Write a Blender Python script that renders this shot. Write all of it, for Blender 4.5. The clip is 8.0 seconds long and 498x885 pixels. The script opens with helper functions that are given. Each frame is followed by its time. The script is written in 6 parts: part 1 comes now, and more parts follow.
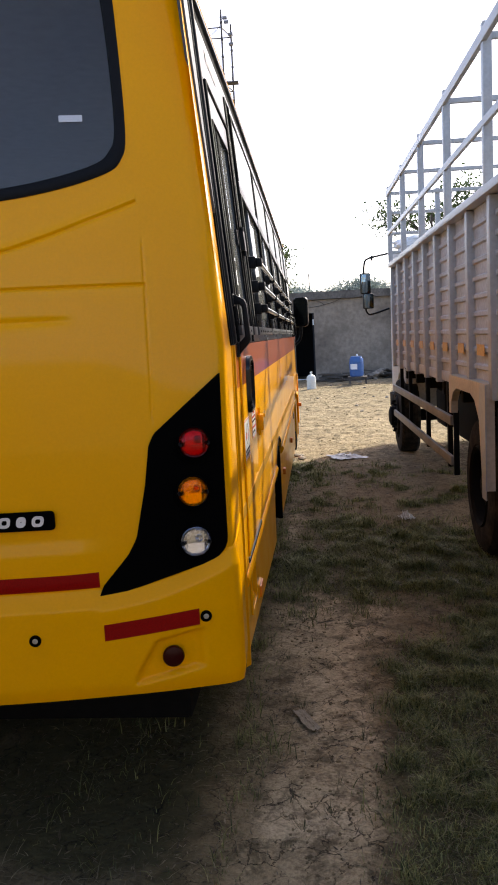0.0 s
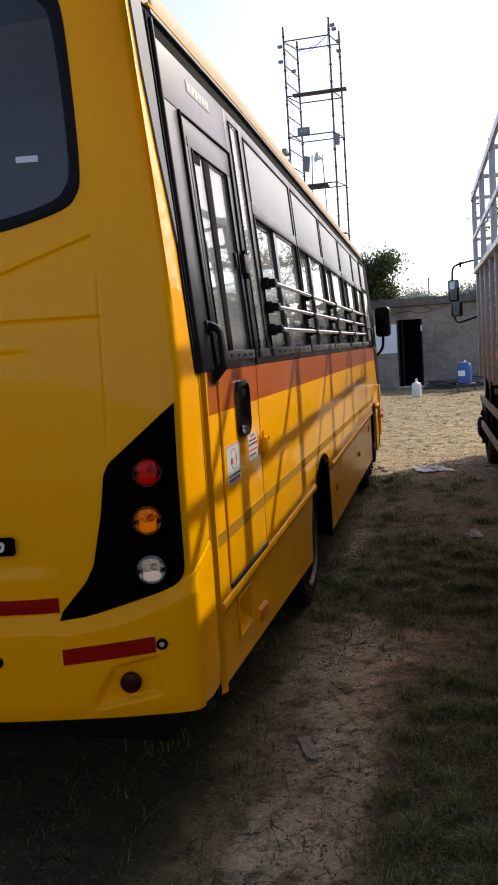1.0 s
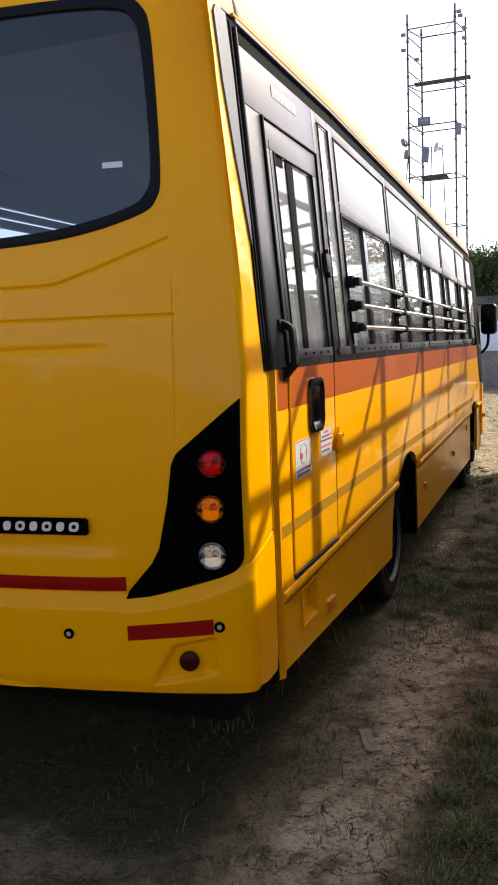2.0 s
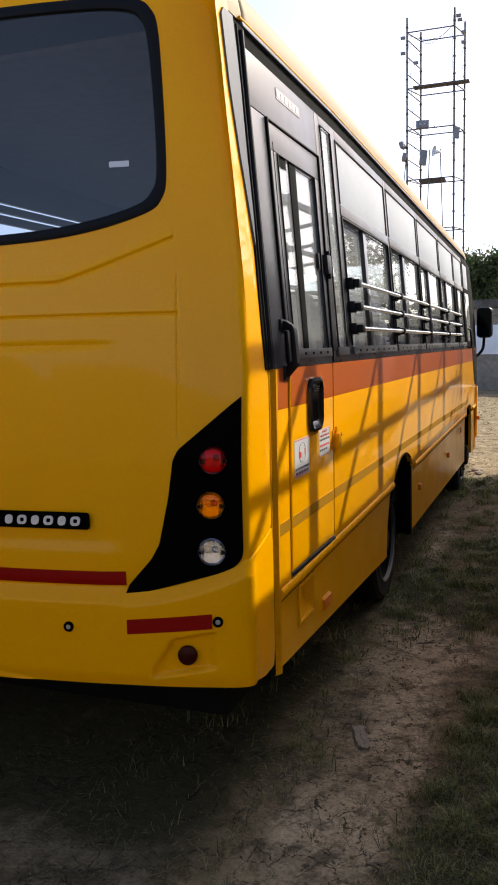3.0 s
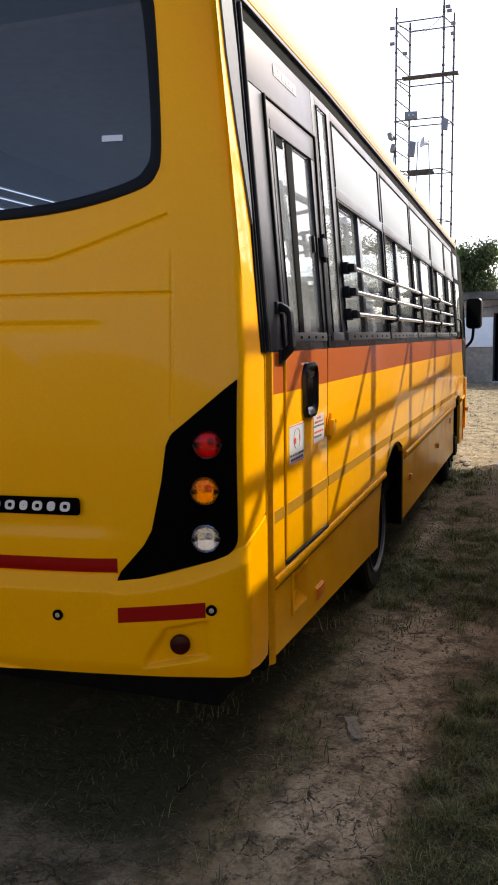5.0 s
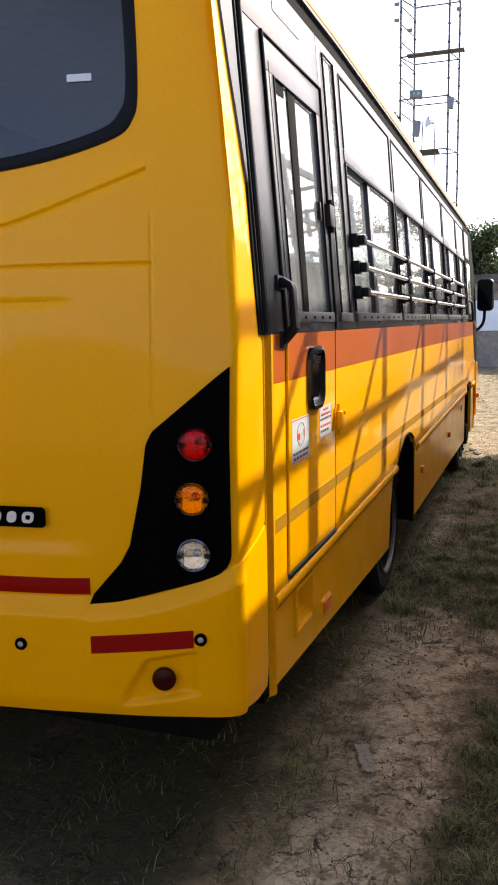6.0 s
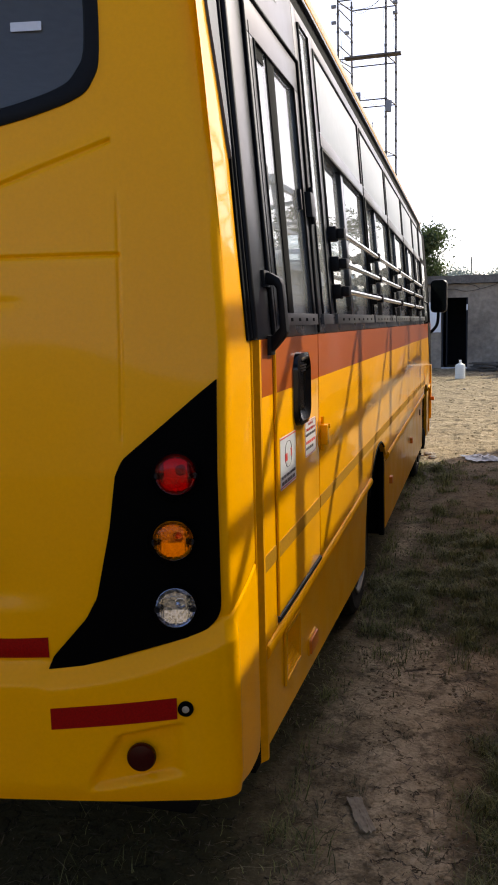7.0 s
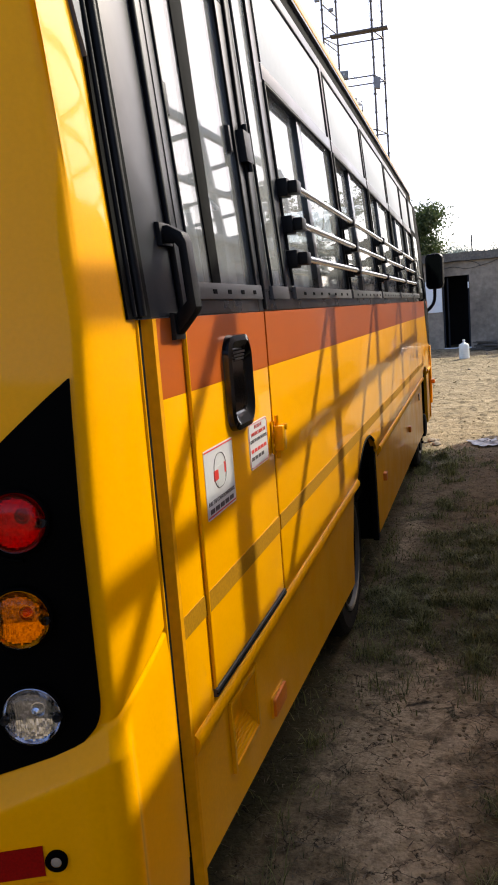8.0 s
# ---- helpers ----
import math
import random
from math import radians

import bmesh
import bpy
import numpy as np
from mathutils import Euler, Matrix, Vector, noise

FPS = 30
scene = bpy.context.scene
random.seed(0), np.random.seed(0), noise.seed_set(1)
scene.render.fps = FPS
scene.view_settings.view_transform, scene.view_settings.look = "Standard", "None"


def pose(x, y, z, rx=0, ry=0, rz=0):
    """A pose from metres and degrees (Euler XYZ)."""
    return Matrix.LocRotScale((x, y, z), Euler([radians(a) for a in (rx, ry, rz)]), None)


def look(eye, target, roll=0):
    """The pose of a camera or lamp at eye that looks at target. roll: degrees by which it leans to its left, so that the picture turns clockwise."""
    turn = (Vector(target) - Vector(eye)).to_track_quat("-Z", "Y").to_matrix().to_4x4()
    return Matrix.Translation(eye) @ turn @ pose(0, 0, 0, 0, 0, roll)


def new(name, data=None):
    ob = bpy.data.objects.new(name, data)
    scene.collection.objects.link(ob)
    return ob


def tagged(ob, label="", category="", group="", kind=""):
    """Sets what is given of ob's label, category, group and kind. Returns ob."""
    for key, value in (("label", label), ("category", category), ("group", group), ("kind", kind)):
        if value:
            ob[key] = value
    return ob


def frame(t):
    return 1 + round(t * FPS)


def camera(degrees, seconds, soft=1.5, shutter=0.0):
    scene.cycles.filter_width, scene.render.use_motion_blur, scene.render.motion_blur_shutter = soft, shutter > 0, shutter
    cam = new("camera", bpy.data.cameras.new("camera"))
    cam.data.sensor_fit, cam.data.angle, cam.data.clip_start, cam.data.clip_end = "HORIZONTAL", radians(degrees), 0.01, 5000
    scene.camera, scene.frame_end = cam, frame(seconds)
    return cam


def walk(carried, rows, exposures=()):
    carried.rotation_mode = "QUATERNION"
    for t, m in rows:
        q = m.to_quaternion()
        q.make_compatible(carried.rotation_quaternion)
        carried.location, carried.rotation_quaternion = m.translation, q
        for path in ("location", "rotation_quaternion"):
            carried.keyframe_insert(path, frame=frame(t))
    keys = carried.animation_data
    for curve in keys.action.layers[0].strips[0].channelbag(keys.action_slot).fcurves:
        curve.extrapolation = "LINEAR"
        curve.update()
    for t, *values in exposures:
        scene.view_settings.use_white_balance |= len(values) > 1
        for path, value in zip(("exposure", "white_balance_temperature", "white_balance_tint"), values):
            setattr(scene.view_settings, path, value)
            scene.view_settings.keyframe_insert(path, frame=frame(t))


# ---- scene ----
cam = camera(33.6, 8.0, soft=1.9)
PATH = [
    (0, (0.283, -2.554, 1.661), (0.108, -0.578, 1.407), -2.9),
    (0.3, (0.474, -2.313, 1.622), (0.188, -0.345, 1.41), -4.4),
    (0.5, (0.63, -2.354, 1.695), (0.266, -0.402, 1.456), -4.0),
    (1, (0.786, -2.458, 1.703), (0.324, -0.525, 1.48), -3.8),
    (1.5, (0.904, -2.568, 1.706), (0.323, -0.669, 1.472), -1.5),
    (2, (0.954, -2.51, 1.722), (0.241, -0.656, 1.49), -2.2),
    (3.5, (0.935, -2.591, 1.719), (0.249, -0.727, 1.487), -0.9),
    (4, (0.922, -2.616, 1.721), (0.245, -0.748, 1.49), -0.8),
    (4.5, (0.903, -2.608, 1.707), (0.241, -0.735, 1.47), -0.7),
    (6, (0.771, -2.103, 1.673), (0.101, -0.24, 1.384), -1.0),
    (6.5, (0.622, -1.964, 1.683), (0.063, -0.065, 1.398), -0.5),
    (7, (0.536, -1.78, 1.675), (0.003, 0.126, 1.391), -1.4),
    (7.5, (0.563, -1.421, 1.665), (0.012, 0.481, 1.382), -3.5),
    (8, (0.572, -1.149, 1.627), (0.017, 0.748, 1.324), -4.5),
]
walk(cam, [(t, look(eye, target, roll)) for t, eye, target, roll in PATH],
     exposures=[(0.0, 1.28, 7050, 15), (0.5, 0.84, 7050, 15), (1.0, 0.74, 7050, 15), (1.5, 1.12, 7050, 15), (2.0, 1.24, 7050, 15), (3.5, 0.87, 7050, 15), (4.5, 0.95, 7050, 15), (5.8, 1.54, 7050, 15), (6.1, 1.54, 7050, 15), (6.5, 1.16, 7050, 15), (7.0, 0.94, 7050, 15), (7.5, 0.99, 7050, 15), (8.0, 1.10, 7050, 15)])

# ---- light ----
SUN_WAY = Vector((-1.0, -1.45, -1.245)).normalized()
world = bpy.data.worlds.new("sky")
scene.world = world
world.use_nodes = True
wn = world.node_tree.nodes
sky = wn.new("ShaderNodeTexSky")
sky.sky_type = "NISHITA"
sky.sun_disc = False
sky.sun_elevation = math.asin(-SUN_WAY.z)
sky.sun_rotation = math.atan2(-SUN_WAY.x, -SUN_WAY.y)
sky.air_density, sky.dust_density, sky.ozone_density = 0.62, 1.8, 0.9
wn["Background"].inputs["Strength"].default_value = 0.192
world.node_tree.links.new(sky.outputs[0], wn["Background"].inputs["Color"])
sun = new("sun", bpy.data.lights.new("sun", "SUN"))
sun.data.energy, sun.data.angle, sun.data.color = 3.0, radians(0.6), (0.95, 1.0, 0.87)
sun.matrix_world = look((20, 30, 25), Vector((20, 30, 25)) + SUN_WAY)


# ---- materials ----
def rgba(c):
    return (*c, 1.0)


def material(name, color, rough=0.5, metal=0.0, coat=0.0, grain=0.0, grain_size=0.02, blotch=0.0, blotch_size=0.5,
             tint=None, bump=0.0, bump_size=0.01, spec=0.5, vary=0.0, rough_vary=0.0, coat_ior=1.5):
    """A surface with grain and blotches in its colour, and relief."""
    m = bpy.data.materials.new(name)
    m.use_nodes = True
    nt = m.node_tree
    n, l = nt.nodes, nt.links
    p = n["Principled BSDF"]
    p.inputs["Base Color"].default_value = rgba(color)
    p.inputs["Roughness"].default_value = rough
    p.inputs["Metallic"].default_value = metal
    p.inputs["Coat Weight"].default_value = coat
    p.inputs["Coat Roughness"].default_value = 0.06
    p.inputs["Coat IOR"].default_value = coat_ior
    p.inputs["Specular IOR Level"].default_value = spec
    geo = n.new("ShaderNodeNewGeometry")

    def noise_of(size, detail=4.0):
        t = n.new("ShaderNodeTexNoise")
        t.inputs["Scale"].default_value = 1.0 / size
        t.inputs["Detail"].default_value = detail
        l.new(geo.outputs["Position"], t.inputs["Vector"])
        return t

    def mixed(fac, a, b, mode="MIX"):
        x = n.new("ShaderNodeMix")
        x.data_type, x.blend_type = "RGBA", mode
        for i, v in ((0, fac), (6, a), (7, b)):
            if hasattr(v, "is_output"):
                l.new(v, x.inputs[i])
            else:
                x.inputs[i].default_value = v
        return x.outputs[2]

    def ranged(v, a, b, c, d):
        r = n.new("ShaderNodeMapRange")
        l.new(v, r.inputs[0])
        for i, q in enumerate((a, b, c, d)):
            r.inputs[i + 1].default_value = q
        return r.outputs[0]

    col = rgba(color)
    if blotch:
        t = noise_of(blotch_size)
        other = tint if tint else tuple(c * 0.5 for c in color)
        col = mixed(ranged(t.outputs[0], 0.42, 0.68, 0.0, blotch), col, rgba(other))
    if grain:
        t = noise_of(grain_size)
        dark = ranged(t.outputs[0], 0.3, 0.7, 1.0 - grain, 1.0 + grain * 0.4)
        x = n.new("ShaderNodeMix")
        x.data_type, x.blend_type = "RGBA", "MULTIPLY"
        x.inputs[0].default_value = 1.0
        if hasattr(col, "is_output"):
            l.new(col, x.inputs[6])
        else:
            x.inputs[6].default_value = col
        l.new(dark, x.inputs[7])
        col = x.outputs[2]
    if vary:
        oi = n.new("ShaderNodeObjectInfo")
        v = ranged(oi.outputs["Random"], 0, 1, 1 - vary, 1 + vary)
        x = n.new("ShaderNodeMix")
        x.data_type, x.blend_type = "RGBA", "MULTIPLY"
        x.inputs[0].default_value = 1.0
        if hasattr(col, "is_output"):
            l.new(col, x.inputs[6])
        else:
            x.inputs[6].default_value = col
        l.new(v, x.inputs[7])
        col = x.outputs[2]
    if hasattr(col, "is_output"):
        l.new(col, p.inputs["Base Color"])
    if rough_vary:
        t = noise_of(blotch_size * 0.6)
        l.new(ranged(t.outputs[0], 0.3, 0.7, max(0.02, rough - rough_vary), rough + rough_vary), p.inputs["Roughness"])
    if bump:
        t = noise_of(bump_size)
        b = n.new("ShaderNodeBump")
        b.inputs["Strength"].default_value = 1.0
        b.inputs["Distance"].default_value = bump
        l.new(t.outputs[0], b.inputs["Height"])
        l.new(b.outputs[0], p.inputs["Normal"])
    return m


def glass(name, tint, rough=0.02, ior=1.5, facet=0.0, dust=0.0):
    """A thin pane: it lets tinted light through and mirrors by Fresnel."""
    m = bpy.data.materials.new(name)
    m.use_nodes = True
    nt = m.node_tree
    n, l = nt.nodes, nt.links
    n.remove(n["Principled BSDF"])
    tr = n.new("ShaderNodeBsdfTransparent")
    tr.inputs[0].default_value = rgba(tint)
    gl = n.new("ShaderNodeBsdfGlossy")
    gl.inputs["Roughness"].default_value = rough
    lw = n.new("ShaderNodeLayerWeight")
    lw.inputs[0].default_value = 0.5
    pw = n.new("ShaderNodeMath")
    pw.operation = "POWER"
    pw.inputs[1].default_value = 5.0
    l.new(lw.outputs["Facing"], pw.inputs[0])
    fr = n.new("ShaderNodeMapRange")
    fr.inputs[3].default_value, fr.inputs[4].default_value = ((ior - 1) / (ior + 1)) ** 2, 1.0
    l.new(pw.outputs[0], fr.inputs[0])
    if facet:
        geo = n.new("ShaderNodeNewGeometry")
        vo = n.new("ShaderNodeTexVoronoi")
        vo.inputs["Scale"].default_value = 1.0 / facet
        l.new(geo.outputs["Position"], vo.inputs["Vector"])
        bp = n.new("ShaderNodeBump")
        bp.inputs["Distance"].default_value = facet * 0.5
        l.new(vo.outputs["Distance"], bp.inputs["Height"])
        l.new(bp.outputs[0], gl.inputs["Normal"])
    mx = n.new("ShaderNodeMixShader")
    l.new(fr.outputs[0], mx.inputs[0])
    l.new(tr.outputs[0], mx.inputs[1])
    l.new(gl.outputs[0], mx.inputs[2])
    last = mx.outputs[0]
    if dust:
        gd = n.new("ShaderNodeNewGeometry")
        no = n.new("ShaderNodeTexNoise")
        no.inputs["Scale"].default_value, no.inputs["Detail"].default_value = 5.0, 6.0
        l.new(gd.outputs["Position"], no.inputs["Vector"])
        am = n.new("ShaderNodeMapRange")
        am.inputs[1].default_value, am.inputs[2].default_value = 0.3, 0.7
        am.inputs[3].default_value, am.inputs[4].default_value = dust * 0.6, dust * 1.4
        l.new(no.outputs[0], am.inputs[0])
        df = n.new("ShaderNodeBsdfDiffuse")
        df.inputs[0].default_value = (0.62, 0.62, 0.60, 1)
        md = n.new("ShaderNodeMixShader")
        l.new(am.outputs[0], md.inputs[0])
        l.new(last, md.inputs[1])
        l.new(df.outputs[0], md.inputs[2])
        last = md.outputs[0]
    l.new(last, n["Material Output"].inputs[0])
    return m


YELLOW = material("yellow_paint", (0.90, 0.373, 0.0), rough=0.36, coat=0.65, coat_ior=1.26, spec=0.06, grain=0.03, grain_size=0.008, blotch=0.10,
                  blotch_size=0.35, tint=(0.81, 0.320, 0.0), rough_vary=0.05, bump=0.0006, bump_size=0.22)
SKIRT = material("dusty_yellow_paint", (0.80, 0.350, 0.002), rough=0.38, coat=0.35, coat_ior=1.26, spec=0.1, grain=0.06, grain_size=0.01, blotch=0.2,
                 blotch_size=0.3, tint=(0.60, 0.27, 0.006), rough_vary=0.08)
ROOF = material("dusty_faded_yellow", (0.27, 0.19, 0.095), rough=0.6, coat=0.0, spec=0.15, grain=0.06, grain_size=0.02, blotch=0.4, blotch_size=0.5, tint=(0.25, 0.185, 0.105))
MOULD = material("moulding_yellow", (0.89, 0.385, 0.0), rough=0.5, spec=0.03, coat=0.05, coat_ior=1.3, grain=0.05, grain_size=0.01)
TRIM = material("dirty_ochre_trim", (0.72, 0.295, 0.003), rough=0.5, spec=0.08, grain=0.12, grain_size=0.02, blotch=0.3, blotch_size=0.2, tint=(0.52, 0.205, 0.003))
ORANGE = material("orange_paint", (0.44, 0.088, 0.010), rough=0.38, spec=0.1, coat=0.65, coat_ior=1.26, grain=0.03, grain_size=0.01, blotch=0.1, blotch_size=0.4)
TAPE_Y = material("ochre_tape", (0.36, 0.160, 0.0), rough=0.6, spec=0.15, coat=0.0, grain=0.25, grain_size=0.006)
RED_TAPE = material("red_reflective_tape", (0.29, 0.003, 0.002), rough=0.4, coat=0.0, spec=0.12, grain=0.25, grain_size=0.004)
BLACK = material("black_gloss_paint", (0.008, 0.008, 0.010), rough=0.30, spec=0.35, coat=0.35, grain=0.1, grain_size=0.02, blotch=0.2, blotch_size=0.3, rough_vary=0.06)
GREYBAND = material("dark_grey_paint", (0.020, 0.022, 0.027), rough=0.36, spec=0.30, coat=0.05, grain=0.1, grain_size=0.02, rough_vary=0.05)
RUBBER = material("black_rubber", (0.004, 0.004, 0.005), rough=0.6, spec=0.15, grain=0.2, grain_size=0.02, bump=0.0008, bump_size=0.01)
TYRE = material("tyre_rubber", (0.008, 0.0075, 0.007), rough=0.85, spec=0.10, grain=0.3, grain_size=0.03, blotch=0.4, blotch_size=0.15, tint=(0.016, 0.013, 0.010), bump=0.002, bump_size=0.02)
TYRE_DUSTY = material("dusty_tyre_rubber", (0.018, 0.016, 0.014), rough=0.9, spec=0.10, grain=0.3, grain_size=0.03, blotch=0.7, blotch_size=0.12, tint=(0.060, 0.047, 0.036), bump=0.002, bump_size=0.02)
PLASTIC = material("black_plastic", (0.006, 0.006, 0.007), rough=0.42, spec=0.14, grain=0.15, grain_size=0.004, bump=0.0004, bump_size=0.004)
MATTBLACK = material("flat_black_panel", (0.0012, 0.0012, 0.0012), rough=0.7, spec=0.02)
UNDER = material("underbody_black", (0.006, 0.0055, 0.005), rough=0.8, spec=0.1, grain=0.3, grain_size=0.05)
STEEL = material("brushed_steel", (0.62, 0.62, 0.62), rough=0.22, metal=1.0, grain=0.1, grain_size=0.01)
ALUMINIUM = material("worn_aluminium", (0.55, 0.55, 0.56), rough=0.4, metal=0.9, grain=0.2, grain_size=0.01)
CHROME = material("reflector_chrome", (0.68, 0.69, 0.74), rough=0.12, metal=1.0, grain=0.2, grain_size=0.008)
UPPER = material("satin_grey_panel", (0.37, 0.385, 0.41), rough=0.55, spec=0.12, grain=0.04, grain_size=0.03, blotch=0.12, blotch_size=0.5)
RIM = material("silver_rim", (0.07, 0.07, 0.073), rough=0.45, metal=0.5, grain=0.2, grain_size=0.03)
GLASS_SIDE = glass("side_glass", (0.88, 0.90, 0.89), dust=0.13)
GLASS_DUSTY = glass("dusty_glass", (0.85, 0.87, 0.87), dust=0.24)
GLASS_REAR = glass("rear_glass", (0.50, 0.53, 0.58), 0.02, 1.6, dust=0.02)
MIRROR = material("mirror_glass", (0.30, 0.38, 0.40), rough=0.02, metal=1.0)
LENS_RED = glass("red_lens", (0.66, 0.010, 0.009), 0.04, 1.3)
LENS_AMBER = glass("amber_lens", (1.0, 0.50, 0.010), 0.04, 1.3)
LENS_CLEAR = glass("clear_lens", (0.93, 0.95, 0.98), 0.03, 1.4)
DARK_RED = material("dark_red_lens", (0.035, 0.001, 0.001), rough=0.3, coat=0.08, spec=0.15, grain=0.3, grain_size=0.004)
SEAT = material("seat_cloth", (0.42, 0.42, 0.42), rough=0.85, grain=0.2, grain_size=0.01, blotch=0.2, blotch_size=0.2)
LINER = material("grey_liner", (0.32, 0.31, 0.29), rough=0.7, grain=0.1, grain_size=0.05)
PAPER = material("white_decal", (0.56, 0.55, 0.56), rough=0.35, grain=0.05, grain_size=0.01)
FADED = material("faded_sticker", (0.24, 0.225, 0.22), rough=0.5, grain=0.1, grain_size=0.01)
INK = material("dark_ink", (0.06, 0.045, 0.05), rough=0.5)
INK_RED = material("red_ink", (0.60, 0.03, 0.02), rough=0.45)
INK_FADED = material("faded_salmon_ink", (0.42, 0.34, 0.32), rough=0.5)
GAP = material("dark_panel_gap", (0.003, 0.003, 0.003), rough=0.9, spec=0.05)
SILL_GREY = material("dull_grey_sill", (0.06, 0.06, 0.062), rough=0.45, metal=0.3, grain=0.2, grain_size=0.01)
FILLER = material("grey_filler", (0.085, 0.092, 0.108), rough=0.5, spec=0.2, grain=0.1, grain_size=0.02)
HANDLE = material("handle_gloss", (0.004, 0.004, 0.004), rough=0.12, spec=0.35)
AMBER_TAPE = material("faded_amber_tape", (0.62, 0.32, 0.09), rough=0.45, grain=0.2, grain_size=0.02)
LETTER = material("silver_letter", (0.66, 0.66, 0.66), rough=0.3, metal=0.3)
TRUCK = material("grey_truck_paint", (0.40, 0.395, 0.385), rough=0.5, coat=0.12, grain=0.12, grain_size=0.03, blotch=0.5, blotch_size=0.4, tint=(0.36, 0.33, 0.29), bump=0.001, bump_size=0.05)
TRUCK_PANEL = material("dusty_truck_panel", (0.47, 0.475, 0.49), rough=0.65, grain=0.2, grain_size=0.03, blotch=0.6, blotch_size=0.25, tint=(0.40, 0.37, 0.33), bump=0.0015, bump_size=0.05)
TRUCK_RAIL = material("rail_paint", (0.42, 0.43, 0.44), rough=0.45, coat=0.15, grain=0.12, grain_size=0.02, blotch=0.4, blotch_size=0.3, tint=(0.30, 0.28, 0.26))
GUARD = material("khaki_guard_paint", (0.24, 0.215, 0.18), rough=0.6, grain=0.2, grain_size=0.03, blotch=0.5, blotch_size=0.3)
TRUCK_TAN = material("tan_guard_paint", (0.50, 0.41, 0.30), rough=0.55, grain=0.15, grain_size=0.03, blotch=0.4, blotch_size=0.3)
AMBER_MARK = material("amber_marker", (0.66, 0.17, 0.012), rough=0.4, coat=0.08, spec=0.2, grain=0.15, grain_size=0.01)
PLASTER = material("cement_plaster", (0.28, 0.232, 0.184), rough=0.9, grain=0.25, grain_size=0.12, blotch=0.85, blotch_size=1.1, tint=(0.125, 0.098, 0.076), bump=0.006, bump_size=0.05)
SLAB = material("weathered_slab", (0.15, 0.135, 0.12), rough=0.95, grain=0.3, grain_size=0.06, blotch=0.7, blotch_size=0.4, tint=(0.05, 0.045, 0.04), bump=0.01, bump_size=0.05)
# near-black paints the unlit room behind the doorway; the dark door shares it
DARKROOM = material("unlit_dark_wall", (0.012, 0.013, 0.018), rough=0.9, grain=0.2, grain_size=0.2)
WHITE_BOARD = material("white_board", (0.74, 0.75, 0.77), rough=0.5, grain=0.05, grain_size=0.1, blotch=0.2, blotch_size=0.4)
BLUE = material("blue_plastic", (0.028, 0.115, 0.34), rough=0.4, grain=0.1, grain_size=0.05, blotch=0.3, blotch_size=0.1)
JUG = material("milky_plastic", (0.66, 0.67, 0.62), rough=0.35, grain=0.05, grain_size=0.03)
RUST = material("rusty_pipe", (0.12, 0.105, 0.10), rough=0.7, metal=0.3, grain=0.4, grain_size=0.08)
WIRE = material("dark_wire", (0.03, 0.03, 0.03), rough=0.7)
LAMP_GREY = material("lamp_housing", (0.20, 0.20, 0.21), rough=0.5, grain=0.1, grain_size=0.05)
BARK = material("bark", (0.10, 0.075, 0.055), rough=0.95, grain=0.4, grain_size=0.05, bump=0.01, bump_size=0.04)
SCRAP = material("scrap_wood", (0.08, 0.067, 0.055), rough=0.9, grain=0.3, grain_size=0.04, vary=0.35)
STONE = material("field_stone", (0.30, 0.25, 0.20), rough=0.95, grain=0.3, grain_size=0.03, vary=0.25, bump=0.004, bump_size=0.02)
POLY = material("crumpled_polythene", (0.17, 0.165, 0.155), rough=0.35, grain=0.2, grain_size=0.02)
DRY_MUD = material("dry_mud", (0.34, 0.285, 0.205), rough=0.95, spec=0.1, grain=0.2, grain_size=0.02, blotch=0.3, blotch_size=0.06)


def leaf_material(name, a, b):
    m = bpy.data.materials.new(name)
    m.use_nodes = True
    n, l = m.node_tree.nodes, m.node_tree.links
    p = n["Principled BSDF"]
    g = n.new("ShaderNodeNewGeometry")
    x = n.new("ShaderNodeMix")
    x.data_type = "RGBA"
    x.inputs[6].default_value, x.inputs[7].default_value = rgba(a), rgba(b)
    l.new(g.outputs["Random Per Island"], x.inputs[0])
    l.new(x.outputs[2], p.inputs["Base Color"])
    p.inputs["Roughness"].default_value = 0.6
    t = n.new("ShaderNodeBsdfTranslucent")
    l.new(x.outputs[2], t.inputs[0])
    mx = n.new("ShaderNodeMixShader")
    mx.inputs[0].default_value = 0.3
    l.new(p.outputs[0], mx.inputs[1])
    l.new(t.outputs[0], mx.inputs[2])
    l.new(mx.outputs[0], n["Material Output"].inputs[0])
    return m


LEAF = leaf_material("tree_leaf", (0.030, 0.055, 0.016), (0.075, 0.105, 0.032))
# far leaves are coloured pale grey-green to paint in distance haze
LEAF_FAR = leaf_material("haze_tinted_leaf", (0.17, 0.21, 0.19), (0.27, 0.31, 0.29))
BLADE = leaf_material("grass_blade", (0.022, 0.038, 0.005), (0.31, 0.305, 0.105))
LITTER = leaf_material("plant_litter", (0.030, 0.022, 0.014), (0.26, 0.20, 0.12))
TUFT = leaf_material("tuft_blade", (0.030, 0.036, 0.012), (0.15, 0.14, 0.065))
STRAW = leaf_material("dry_straw", (0.10, 0.085, 0.048), (0.32, 0.26, 0.15))


